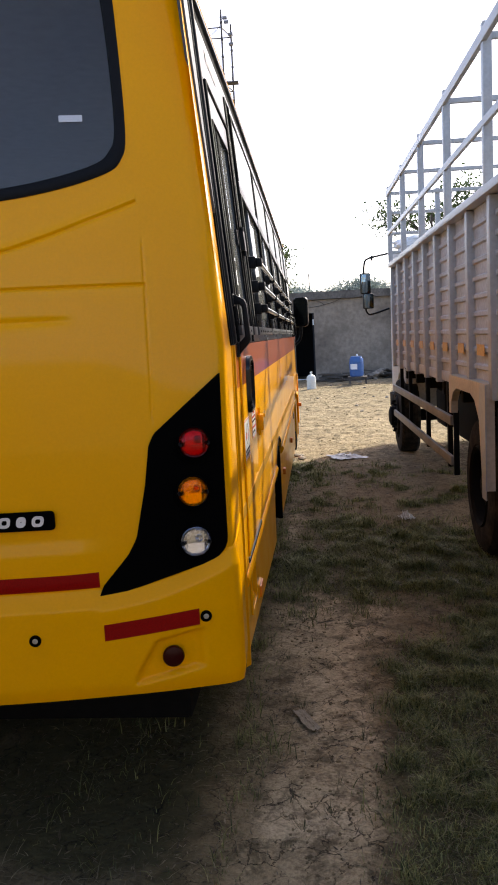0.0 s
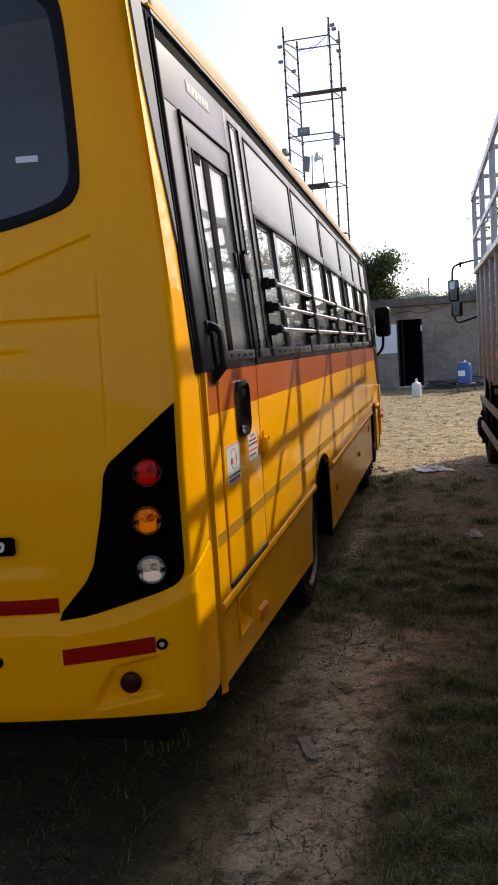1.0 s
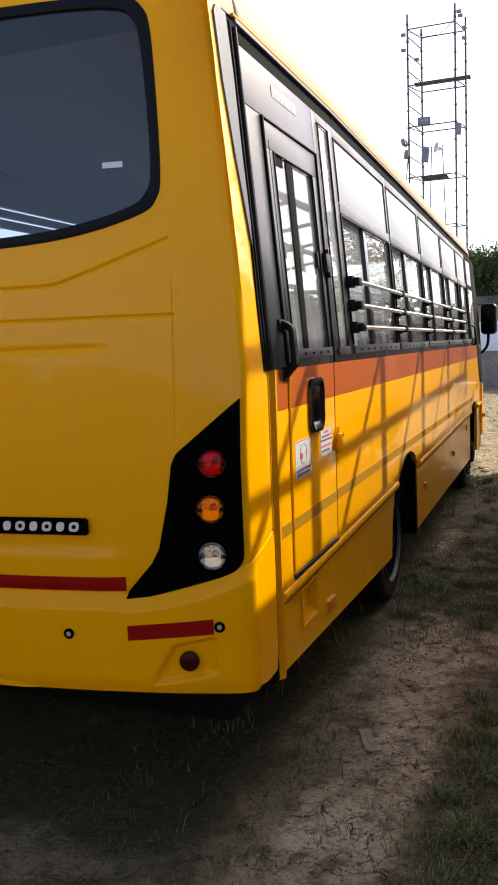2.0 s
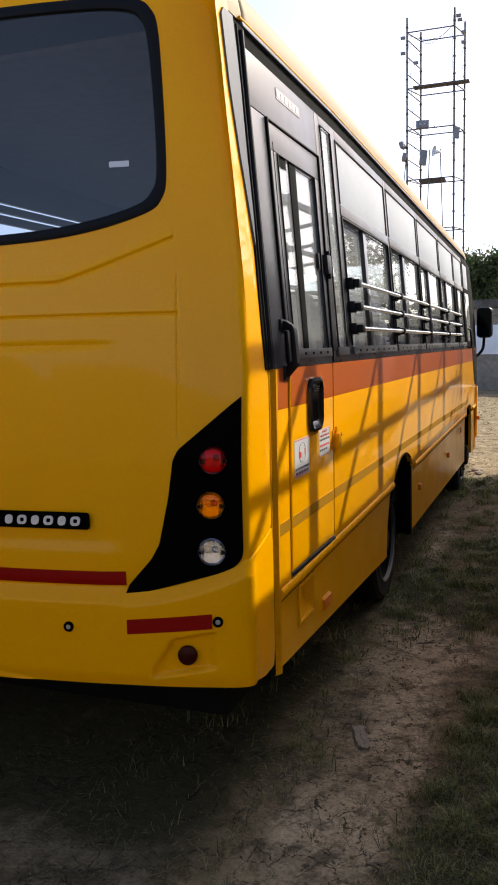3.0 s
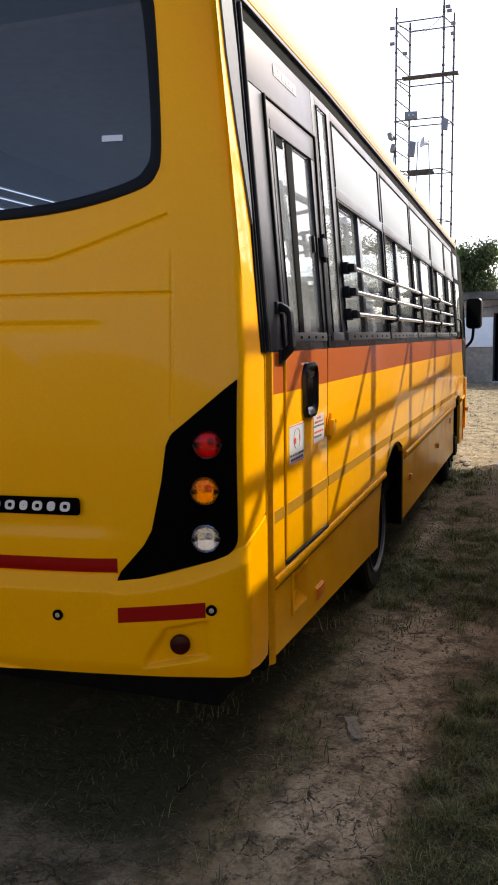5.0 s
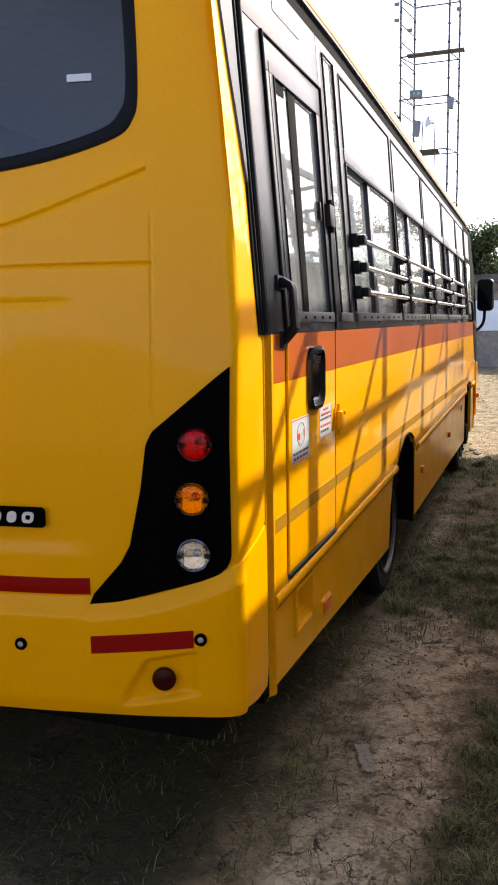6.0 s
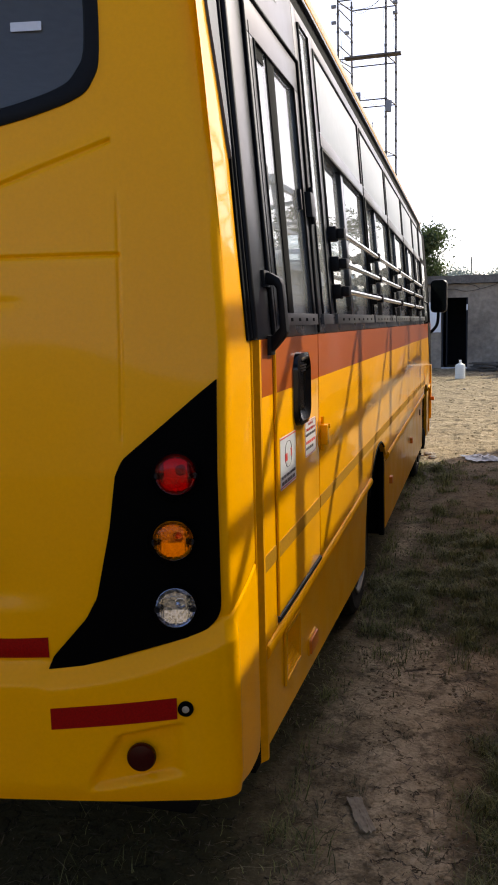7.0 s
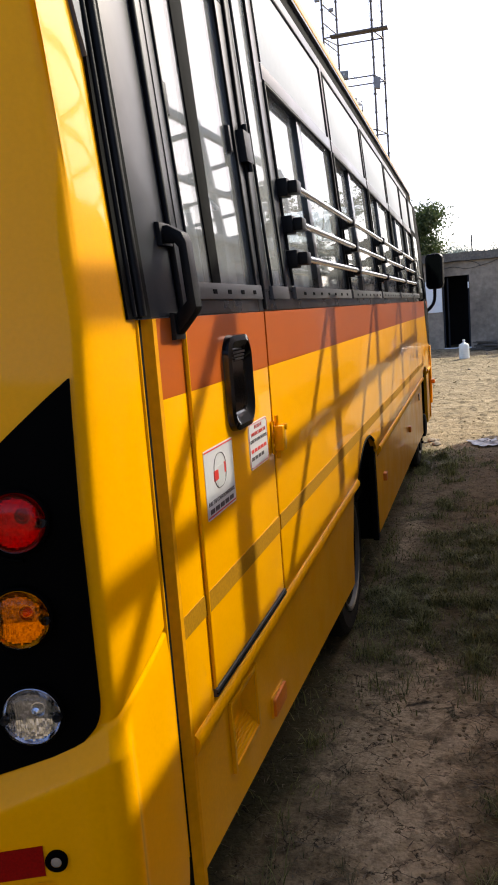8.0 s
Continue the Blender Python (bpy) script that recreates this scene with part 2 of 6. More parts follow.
def soil():
    m = bpy.data.materials.new("soil")
    m.use_nodes = True
    n, l = m.node_tree.nodes, m.node_tree.links
    p = n["Principled BSDF"]
    p.inputs["Roughness"].default_value = 0.95
    p.inputs["Specular IOR Level"].default_value = 0.2
    g = n.new("ShaderNodeNewGeometry")

    def tex(size, detail=6.0, rough=0.6):
        t = n.new("ShaderNodeTexNoise")
        t.inputs["Scale"].default_value = 1 / size
        t.inputs["Detail"].default_value = detail
        t.inputs["Roughness"].default_value = rough
        l.new(g.outputs["Position"], t.inputs["Vector"])
        return t.outputs[0]

    def ramp(v, a, b, c=0.0, d=1.0):
        r = n.new("ShaderNodeMapRange")
        l.new(v, r.inputs[0])
        for i, q in enumerate((a, b, c, d)):
            r.inputs[i + 1].default_value = q
        return r.outputs[0]

    def mix(f, a, b, mode="MIX"):
        x = n.new("ShaderNodeMix")
        x.data_type, x.blend_type = "RGBA", mode
        for i, v in ((0, f), (6, a), (7, b)):
            if hasattr(v, "is_output"):
                l.new(v, x.inputs[i])
            else:
                x.inputs[i].default_value = v
        return x.outputs[2]

    def times(a, b):
        x = n.new("ShaderNodeMath")
        x.operation = "MULTIPLY"
        l.new(a, x.inputs[0])
        if hasattr(b, "is_output"):
            l.new(b, x.inputs[1])
        else:
            x.inputs[1].default_value = b
        return x.outputs[0]

    def plus(a, b):
        x = n.new("ShaderNodeMath")
        l.new(a, x.inputs[0])
        l.new(b, x.inputs[1])
        return x.outputs[0]

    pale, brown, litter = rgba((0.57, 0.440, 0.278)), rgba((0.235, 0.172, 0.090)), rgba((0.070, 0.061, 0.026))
    col = mix(ramp(tex(0.5), 0.42, 0.66, 0.0, 0.8), pale, brown)
    bare = n.new("ShaderNodeAttribute")
    bare.attribute_name = "worn"
    trodden = ramp(plus(bare.outputs["Fac"], times(plus(tex(0.06, 5.0, 0.7), tex(0.24)), 0.55)), 0.72, 1.15)
    col = mix(trodden, rgba((0.205, 0.148, 0.080)), col)
    col = mix(ramp(tex(0.09), 0.52, 0.72, 0.0, 0.7), col, rgba((0.110, 0.083, 0.042)))
    col = mix(ramp(tex(0.025, 3.0), 0.35, 0.70, 0.0, 0.45), col, rgba((0.37, 0.29, 0.165)))
    col = mix(ramp(tex(0.16, 8.0, 0.72), 0.49, 0.60, 0.0, 0.72), col, rgba((0.080, 0.058, 0.030)))
    col = mix(ramp(tex(0.014, 3.0), 0.44, 0.66, 0.0, 0.38), col, rgba((0.068, 0.050, 0.028)))
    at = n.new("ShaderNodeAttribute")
    at.attribute_name = "sward_shade"
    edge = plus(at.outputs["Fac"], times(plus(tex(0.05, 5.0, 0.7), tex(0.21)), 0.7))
    # the litter colour also paints the shade under the bus
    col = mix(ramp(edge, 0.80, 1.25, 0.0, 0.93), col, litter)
    # drying cracks of the bare clay, bent by noise
    bend = n.new("ShaderNodeTexNoise")
    bend.inputs["Scale"].default_value = 9.0
    bend.inputs["Detail"].default_value = 5.0
    bend.inputs["Roughness"].default_value = 0.62
    l.new(g.outputs["Position"], bend.inputs["Vector"])
    warp = n.new("ShaderNodeVectorMath")
    warp.operation = "MULTIPLY_ADD"
    warp.inputs[1].default_value = (0.16, 0.16, 0.0)
    l.new(bend.outputs["Color"], warp.inputs[0])
    l.new(g.outputs["Position"], warp.inputs[2])
    v = n.new("ShaderNodeTexVoronoi")
    v.feature = "DISTANCE_TO_EDGE"
    v.inputs["Scale"].default_value = 10.0
    l.new(warp.outputs[0], v.inputs["Vector"])
    crack = ramp(v.outputs["Distance"], 0.003, 0.019, 1.0, 0.0)
    crack = times(crack, ramp(tex(0.24), 0.43, 0.52))
    col = mix(times(crack, 0.92), col, rgba((0.03, 0.023, 0.014)))
    l.new(col, p.inputs["Base Color"])
    h = plus(times(tex(0.05), 0.030), times(tex(0.012, 3.0), 0.007))
    h2 = plus(h, times(crack, -0.012))
    b = n.new("ShaderNodeBump")
    b.inputs["Strength"].default_value = 0.9
    b.inputs["Distance"].default_value = 1.0
    l.new(h2, b.inputs["Height"])
    l.new(b.outputs[0], p.inputs["Normal"])
    return m


SOIL = soil()


# ---- mesh tools ----
def part(name, bm, mat, parent=None, label="", crisp=24):
    """Links a bmesh (or a finished mesh) as one object."""
    if isinstance(bm, bpy.types.Mesh):
        me = bm
    else:
        bmesh.ops.recalc_face_normals(bm, faces=bm.faces)
        soft = bm.faces.layers.int.get("soft")
        for e in bm.edges:
            e.smooth = len(e.link_faces) == 2 and (e.calc_face_angle(0) < radians(crisp) or bool(soft and e.link_faces[0][soft] and e.link_faces[1][soft]))
        for f in bm.faces:
            f.smooth = True
        me = bpy.data.meshes.new(name)
        bm.to_mesh(me)
        bm.free()
    if mat and not me.materials:
        me.materials.append(mat)
    ob = new(name, me)
    ob.parent = parent
    if label:
        ob["label"] = label
    return ob


def raw(name, verts, faces, smooth=True):
    me = bpy.data.meshes.new(name)
    me.from_pydata([tuple(v) for v in verts], [], [tuple(f) for f in faces])
    if smooth:
        me.polygons.foreach_set("use_smooth", [True] * len(me.polygons))
    me.update()
    return me


def empty(name, m=None, parent=None):
    ob = new(name)
    ob.empty_display_size = 0.1
    if m is not None:
        ob.matrix_world = m
    ob.parent = parent
    return ob


def box(bm, a, b, bevel=0.0, m=None):
    """A box between two corners, with rounded edges."""
    lo, hi = [min(p, q) for p, q in zip(a, b)], [max(p, q) for p, q in zip(a, b)]
    vs = [bm.verts.new((x, y, z)) for x in (lo[0], hi[0]) for y in (lo[1], hi[1]) for z in (lo[2], hi[2])]
    fs = [bm.faces.new([vs[i] for i in q]) for q in ((0, 1, 3, 2), (4, 6, 7, 5), (0, 4, 5, 1), (2, 3, 7, 6), (0, 2, 6, 4), (1, 5, 7, 3))]
    if bevel:
        es = list({e for f in fs for e in f.edges})
        got = bmesh.ops.bevel(bm, geom=es, offset=bevel, segments=2, profile=0.6, affect="EDGES")
        vs = list({v for v in vs if v.is_valid} | set(got["verts"]))
    if m is not None:
        bmesh.ops.transform(bm, matrix=m, verts=[v for v in vs if v.is_valid])
    return vs


def boxed(a, b, bevel=0.0, m=None):
    bm = bmesh.new()
    box(bm, a, b, bevel, m)
    return bm


def prism(pts_front, pts_back, bevel=0.0):
    """A closed plate between two matching outlines."""
    bm = bmesh.new()
    f = [bm.verts.new(p) for p in pts_front]
    k = [bm.verts.new(p) for p in pts_back]
    face = bm.faces.new(f)
    bm.faces.new(k[::-1])
    n = len(f)
    for i in range(n):
        bm.faces.new((f[i], k[i], k[(i + 1) % n], f[(i + 1) % n]))
    bmesh.ops.recalc_face_normals(bm, faces=bm.faces)
    if bevel:
        bmesh.ops.bevel(bm, geom=[e for e in face.edges], offset=bevel, segments=2, profile=0.6, affect="EDGES")
    return bm


def tube(bm, path, r, sides=8, r_end=None, cap=True):
    """A round bar along a path."""
    pts = [Vector(p) for p in path]
    rings = []
    soft = bm.faces.layers.int.get("soft") or bm.faces.layers.int.new("soft")
    up = None
    for i, p in enumerate(pts):
        d = (pts[min(i + 1, len(pts) - 1)] - pts[max(i - 1, 0)]).normalized()
        if up is None:
            up = d.orthogonal().normalized()
        up = (up - d * up.dot(d)).normalized()
        side = d.cross(up)
        q = r if r_end is None else r + (r_end - r) * i / (len(pts) - 1)
        rings.append([bm.verts.new(p + q * (math.cos(a) * up + math.sin(a) * side)) for a in [2 * math.pi * k / sides for k in range(sides)]])
    for a, b in zip(rings, rings[1:]):
        for k in range(sides):
            bm.faces.new((a[k], a[(k + 1) % sides], b[(k + 1) % sides], b[k]))[soft] = 1
    if cap:
        bm.faces.new(rings[0][::-1])
        bm.faces.new(rings[-1])


def tubed(path, r, sides=8, r_end=None):
    bm = bmesh.new()
    tube(bm, path, r, sides, r_end)
    return bm


def lathe(bm, profile, m=None, steps=32, closed=False):
    """Turns (radius, height) pairs round the z axis."""
    m = m or Matrix()
    rings = []
    for r, h in profile:
        if r < 1e-6:
            rings.append([bm.verts.new(m @ Vector((0, 0, h)))])
        else:
            rings.append([bm.verts.new(m @ Vector((r * math.cos(2 * math.pi * k / steps), r * math.sin(2 * math.pi * k / steps), h))) for k in range(steps)])
    pairs = list(zip(rings, rings[1:])) + ([(rings[-1], rings[0])] if closed else [])
    for a, b in pairs:
        for k in range(steps):
            j = (k + 1) % steps
            if len(a) == 1 and len(b) == 1:
                continue
            if len(a) == 1:
                bm.faces.new((a[0], b[j], b[k]))
            elif len(b) == 1:
                bm.faces.new((a[k], a[j], b[0]))
            else:
                bm.faces.new((a[k], a[j], b[j], b[k]))


def lathed(profile, m=None, steps=32, closed=False):
    bm = bmesh.new()
    lathe(bm, profile, m, steps, closed)
    return bm


def facing(place, normal, up=(0, 0, 1)):
    """A frame whose z axis is the normal and whose y axis is about up."""
    z = Vector(normal).normalized()
    x = Vector(up).cross(z).normalized()
    y = z.cross(x)
    m = Matrix((x, y, z)).transposed().to_4x4()
    m.translation = Vector(place)
    return m


def rounded(w, h, r, n=6):
    """The outline of a rounded rectangle about the origin."""
    out = []
    for cx, cy, a0 in ((w / 2 - r, h / 2 - r, 0), (-w / 2 + r, h / 2 - r, 90), (-w / 2 + r, -h / 2 + r, 180), (w / 2 - r, -h / 2 + r, 270)):
        for k in range(n + 1):
            a = radians(a0 + 90 * k / n)
            out.append((cx + r * math.cos(a), cy + r * math.sin(a)))
    return out


def plate(outline, m, thick, bevel=0.0):
    """A flat plate of the given outline in the frame m, rising along its z."""
    return prism([m @ Vector((x, y, thick)) for x, y in outline], [m @ Vector((x, y, 0)) for x, y in outline], bevel)


def lettering(name, text, size, m, mat, parent, wide=None):
    """Words set in the built-in font, turned into a mesh."""
    cu = bpy.data.curves.new(name, "FONT")
    cu.body, cu.size, cu.align_x, cu.align_y, cu.extrude = text, size, "CENTER", "CENTER", 0.0003
    tmp = bpy.data.objects.new(name, cu)
    me = bpy.data.meshes.new_from_object(tmp)
    bpy.data.objects.remove(tmp)
    if wide:
        xs = [v.co.x for v in me.vertices]
        k = wide / max(1e-6, max(xs) - min(xs))
        for v in me.vertices:
            v.co.x *= k
    me.transform(m)
    return part(name, me, mat, parent)

# ---- the ground ----
def ground_z(x, y):
    far = min(max(y - 8.0, 0.0), 22.0) * 0.0045
    near = math.exp(-((x - 1.0) ** 2 + (y - 8.0) ** 2) / 900.0)
    lumps = 0.030 * noise.noise((x * 0.9, y * 0.9, 0.3)) + 0.014 * noise.noise((x * 3.1, y * 3.1, 4.1))
    sunny = min(max((y - 7.3) / 2.0, 0.0), 1.0)
    ridge = 1 - abs(noise.noise((x * 1.3, y * 3.2, 7.7)) * 2)
    sand = sunny * (0.028 * ridge * ridge + 0.018 * noise.noise((x * 2.7, y * 6.0, 2.0)) + 0.007 * noise.noise((x * 8.0, y * 14.0, 5.0)))
    return far + near * (lumps + sand)


def step01(a, b, v):
    return min(max((v - a) / (b - a), 0.0), 1.0)


def sward_shade(x, y):
    """How thickly grass grows, 0 to 1; under the bus, how far its shade is painted."""
    n1, n2 = noise.noise((x * 1.6, y * 1.6, 9.0)), noise.noise((x * 5.0, y * 5.0, 3.0))
    xw, yw = x + 0.16 * n1 + 0.07 * n2, y + 0.22 * noise.noise((x * 2.0, y * 2.0, 5.0))
    edge = 0.47 + 0.05 * yw if yw < 1.1 else 0.525 + 0.52 * (yw - 1.1)
    a = 1 / (1 + math.exp(-(xw - edge) / 0.06)) if -3 < y < 2.6 else 0.0
    b = math.exp(-(((xw - 0.95) / 0.62) ** 4 + ((yw - 3.35) / 1.00) ** 4))
    c = 0.9 * math.exp(-(((xw - 0.12) / 0.30) ** 2 + ((yw - 3.2) / 0.75) ** 2))
    h = 0.8 * math.exp(-(((xw - 0.45) / 0.30) ** 2 + ((yw - 4.35) / 0.45) ** 2))
    d = 0.6 * math.exp(-(((xw + 0.12) / 0.13) ** 2 + ((yw - 0.65) / 0.45) ** 2))
    e = 0.5 * math.exp(-((y - 6.4) / 1.7) ** 4) * step01(0.0, 0.5, n1 + 0.5 * n2) if x > -0.6 else 0
    f = 0.7 * math.exp(-(((xw - 0.05) / 0.30) ** 2 + ((yw - 7.3) / 0.7) ** 2))
    # dark litter under the bus and its overhang, deepened to paint the shade there
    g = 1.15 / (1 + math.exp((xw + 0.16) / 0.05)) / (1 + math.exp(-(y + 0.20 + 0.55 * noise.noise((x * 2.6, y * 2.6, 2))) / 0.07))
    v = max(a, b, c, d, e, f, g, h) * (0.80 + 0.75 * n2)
    return min(max(v, 0.0), 1.0)


def worn(x, y):
    """How bare and pale the dirt is trodden, 0 to 1: a wandering track beside the bus, then the open yard."""
    n1, n2 = noise.noise((x * 2.2, y * 2.2, 14.0)), noise.noise((x * 6.5, y * 6.5, 17.0))
    xw, yw = x + 0.14 * n1 + 0.05 * n2, y + 0.20 * n1
    mid = 0.20 + 0.06 * math.sin(yw * 1.9 + 0.4) + 0.05 * max(0.0, yw - 1.0)
    track = math.exp(-((xw - mid) / 0.21) ** 2) / (1 + math.exp((yw - 2.7) / 0.15))
    blob = math.exp(-(((xw - 0.42) / 0.22) ** 2 + ((yw - 2.05) / 0.45) ** 2))
    strip = 0.8 * math.exp(-(((xw - 0.02) / 0.10) ** 2 + ((yw - 4.6) / 0.9) ** 2))
    yard = 0.36 * step01(6.6, 8.2, y + 0.5 * n1)
    near = 0.9 * math.exp(-(((xw + 0.25) / 0.55) ** 2 + ((yw + 0.85) / 0.45) ** 2))
    return min(1.0, max(track, blob, strip, yard, near) * (0.95 + 0.5 * n2))


def spaced(lo, hi, step, reach):
    out = list(np.arange(lo, hi + 1e-6, step))
    d = step
    while out[-1] < reach:
        d *= 1.35
        out.append(out[-1] + d)
    d = step
    while out[0] > -reach:
        d *= 1.35
        out.insert(0, out[0] - d)
    return out


def build_ground():
    xs, ys = spaced(-3.0, 4.0, 0.055, 2500), spaced(-2.0, 26.5, 0.065, 2500)
    vs = [(x, y, ground_z(x, y)) for y in ys for x in xs]
    w = len(xs)
    fs = [(j * w + i, j * w + i + 1, (j + 1) * w + i + 1, (j + 1) * w + i) for j in range(len(ys) - 1) for i in range(w - 1)]
    me = raw("ground", vs, fs)
    at = me.attributes.new("sward_shade", "FLOAT", "POINT")
    at.data.foreach_set("value", [sward_shade(x, y) if -3 < x < 4 and -3 < y < 9 else 0.0 for x, y, z in vs])
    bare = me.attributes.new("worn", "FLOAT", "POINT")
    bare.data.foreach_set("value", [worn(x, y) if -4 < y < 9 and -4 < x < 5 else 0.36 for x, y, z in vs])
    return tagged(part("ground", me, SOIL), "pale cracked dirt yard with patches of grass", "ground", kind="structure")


build_ground()

# ---- the bus ----
WIDE = 2.30          # the bus lies between x = 0 and x = -WIDE, its rear towards -y
TOP0, TOPH, TOPR = 2.82, 0.18, 0.12
bus = tagged(empty("bus", pose(-1.15, 3.9, 0)), "yellow school bus with orange stripe and black window band", "bus")
bus_inv = bus.matrix_world.inverted()


def bpart(name, bm, mat, label="", parent=None, crisp=24):
    ob = part(name, bm, mat, None, label, crisp)
    ob.parent = parent or bus
    if parent is None:
        ob.matrix_parent_inverse = bus_inv
    return ob


def side_x(z):
    return -0.08 * max(0.0, z - 1.63)


def eased(y, z):
    """Heights over the waist: the roofline falls gently towards the front."""
    return z if z < 1.70 or y < 1.4 else 1.70 + (z - 1.70) * (1 - 0.0225 * (y - 1.4))


def seam_z(y):
    return 0.80 + 0.0165 * y


def side(y, z, out=0.0):
    z = eased(y, z)
    return (side_x(z) + out, y, z)


def on_side(pts, out, depth, bevel=0.0):
    """A plate of the outline pts (y, z) on the right side, its face out by that much."""
    return prism([side(y, z, out) for y, z in pts], [side(y, z, out - depth) for y, z in pts], bevel)


def rect(y0, y1, z0, z1):
    return [(y0, z0), (y1, z0), (y1, z1), (y0, z1)]


def smooth_path(pts, n):
    """A rounded curve through the points, n steps a piece."""
    out = []
    P = [np.array(p, float) for p in pts]
    P = [2 * P[0] - P[1]] + P + [2 * P[-1] - P[-2]]
    for i in range(1, len(P) - 2):
        a, b, c, d = P[i - 1:i + 3]
        for k in range(n):
            t = k / n
            out.append(0.5 * (2 * b + (c - a) * t + (2 * a - 5 * b + 4 * c - d) * t * t + (3 * b - a - 3 * c + d) * t ** 3))
    out.append(P[-2])
    return np.array(out)


PLAN = smooth_path([(-0.002, 0.178), (0.001, 0.12), (0.001, 0.05), (0.0, 0.0), (-0.002, -0.026), (-0.006, -0.041), (-0.016, -0.052), (-0.030, -0.059), (-0.055, -0.069), (-0.12, -0.088),
                    (-0.25, -0.124), (-0.41, -0.156), (-0.60, -0.189), (-0.85, -0.218), (-1.15, -0.232)], 14)


def step(a, b, v):
    t = min(max((v - a) / (b - a), 0.0), 1.0)
    return t * t * (3 - 2 * t)


def groove(d, w):
    return math.exp(-(d / w) ** 2)


def bumper_top(x, y):
    if x < -0.42:
        return 0.915
    if x < -0.02:
        return 0.905 + (x + 0.42) / 0.40 * 0.105 - 0.02 * math.sin((x + 0.42) / 0.40 * math.pi)
    return 1.01 + max(0.0, y + 0.05) * 0.28


def rear_out(x, y, z):
    """How far the rear panel stands out of its plain curve: bumper, creases and hollows."""
    zc = bumper_top(x, y)
    back = step(0.0, -0.075, y)
    o = (0.002 + 0.030 * back) * step01(0.0, 1.0, (zc + 0.002 - z) / 0.050) + 0.003 * step(zc + 0.006, zc - 0.004, z) * (0.15 + 0.85 * back)
    o += 0.003 * groove(y + 0.035, 0.060) * step(1.02, 0.80, z)
    lipz = 0.540 + 0.062 * step(-0.36, -1.0, x)
    o += 0.009 * step(lipz + 0.005, lipz - 0.006, z)
    o -= 0.0032 * groove(z - zc - 0.004, 0.0036) * (1 - back)
    o += 0.0008 * step(zc + 0.002, zc - 0.006, z) * step(-0.075, -0.03, y)
    o -= (0.006 + 0.014 * back) * step(0.635, 0.545, z)
    if y < -0.04:
        mx = -abs(x + 1.15)
        r = 1.15 + mx                                  # distance from the corner, 0 to 1.15
        c1 = 1.942 + (0.134 * step01(0.0, 1.0, (0.63 - r) / 0.395) ** 1.12 if r > 0.235 else 9)
        o -= 0.007 * groove(z - c1, 0.0038) - 0.002 * groove(z - c1 - 0.012, 0.008)
        if r > 0.22:
            o -= 0.007 * groove(z - 1.832, 0.0036)
            o -= 0.006 * groove(z - 1.735, 0.009) * step(0.42, 0.52, r)
            o += 0.006 * step(1.740, 1.705, z) * step(1.10, 1.60, z) * step(0.34, 0.80, r)
        o -= 0.0042 * groove(r - 0.222, 0.0040) * step(1.40, 1.46, z) * step(1.98, 1.92, z)
        o += 0.012 * step(1.085, 1.03, z) * step(0.9, 0.95, z) * step(0.36, 0.50, r)
        # hollow round the low lamp
        dx = (r - 0.20) / ((0.112 - 0.062 * step01(0.64, 0.745, z)) if r > 0.20 else 0.078)
        dz = (z - 0.695 - 0.20 * (0.2 - r)) / (0.062 if z > 0.695 else 0.055)
        q = max(abs(dx), abs(dz))
        o -= 0.022 * step(1.10, 0.93, q)
    return o


def rear_point(x, y, z, extra=0.0, relief=True):
    """The rear shell's place over the plan point (x, y)."""
    i = int(np.argmin((PLAN[:, 0] - x) ** 2 + (PLAN[:, 1] - y) ** 2))
    a, b = PLAN[max(i - 1, 0)], PLAN[min(i + 1, len(PLAN) - 1)]
    t = (b - a) / np.linalg.norm(b - a)
    nx, ny = -t[1], t[0]
    if ny > 0 and x < -0.1:
        nx, ny = -nx, -ny
    if x > -0.1 and nx < 0:
        nx, ny = -nx, -ny
    o = extra + (rear_out(x, y, z) if relief else 0.0)
    lean = 0.065 * max(0.0, z - 1.35)
    w = step(0.03, -0.05, y)
    r = max(0.0, z - TOP0) / TOPH
    inset = TOPR * (1 - math.sqrt(max(0.0, 1 - min(r, 1.0) ** 2)))
    if z > 1.5:
        near = min(1.0, (0.178 - y) / 0.218) if y > -0.04 else 1 - step(-0.05, -0.40, x)
        y = y + 0.026 * (z - 1.5) / 0.9 * near
    yy = y + lean * w + o * ny + inset * w
    if z > 1.64:
        yy -= 0.06 * (z - 1.64) / 1.14 * (1 - w)
    return Vector((x + side_x(z) * max(0.0, 1 + x / 0.28) + o * nx - inset * (1 - step(-0.05, -0.6, x)), yy, z))


def plan_y(x):
    """The plan's y at a given x behind the corner."""
    sel = PLAN[PLAN[:, 1] < -0.02]
    return float(np.interp(-x, -sel[:, 0], sel[:, 1]))


def rear_at(x, z, extra=0.0, relief=True):
    return rear_point(x, plan_y(x), z, extra, relief)


def rear_normal(x, z):
    a, b, c = rear_at(x, z, 0, False), rear_at(x - 0.02, z, 0, False), rear_at(x, z + 0.02, 0, False)
    n = (b - a).cross(c - a).normalized()
    return n if n.y < 0 else -n


# outline of the rear window, right half from the top centre to the bottom centre
WIN_HALF = [(-1.15, 2.852), (-0.60, 2.845), (-0.38, 2.832), (-0.312, 2.795), (-0.288, 2.71), (-0.268, 2.47), (-0.262, 2.27), (-0.280, 2.205), (-0.325, 2.165), (-0.46, 2.124), (-0.63, 2.096), (-0.86, 2.083), (-1.15, 2.081)]


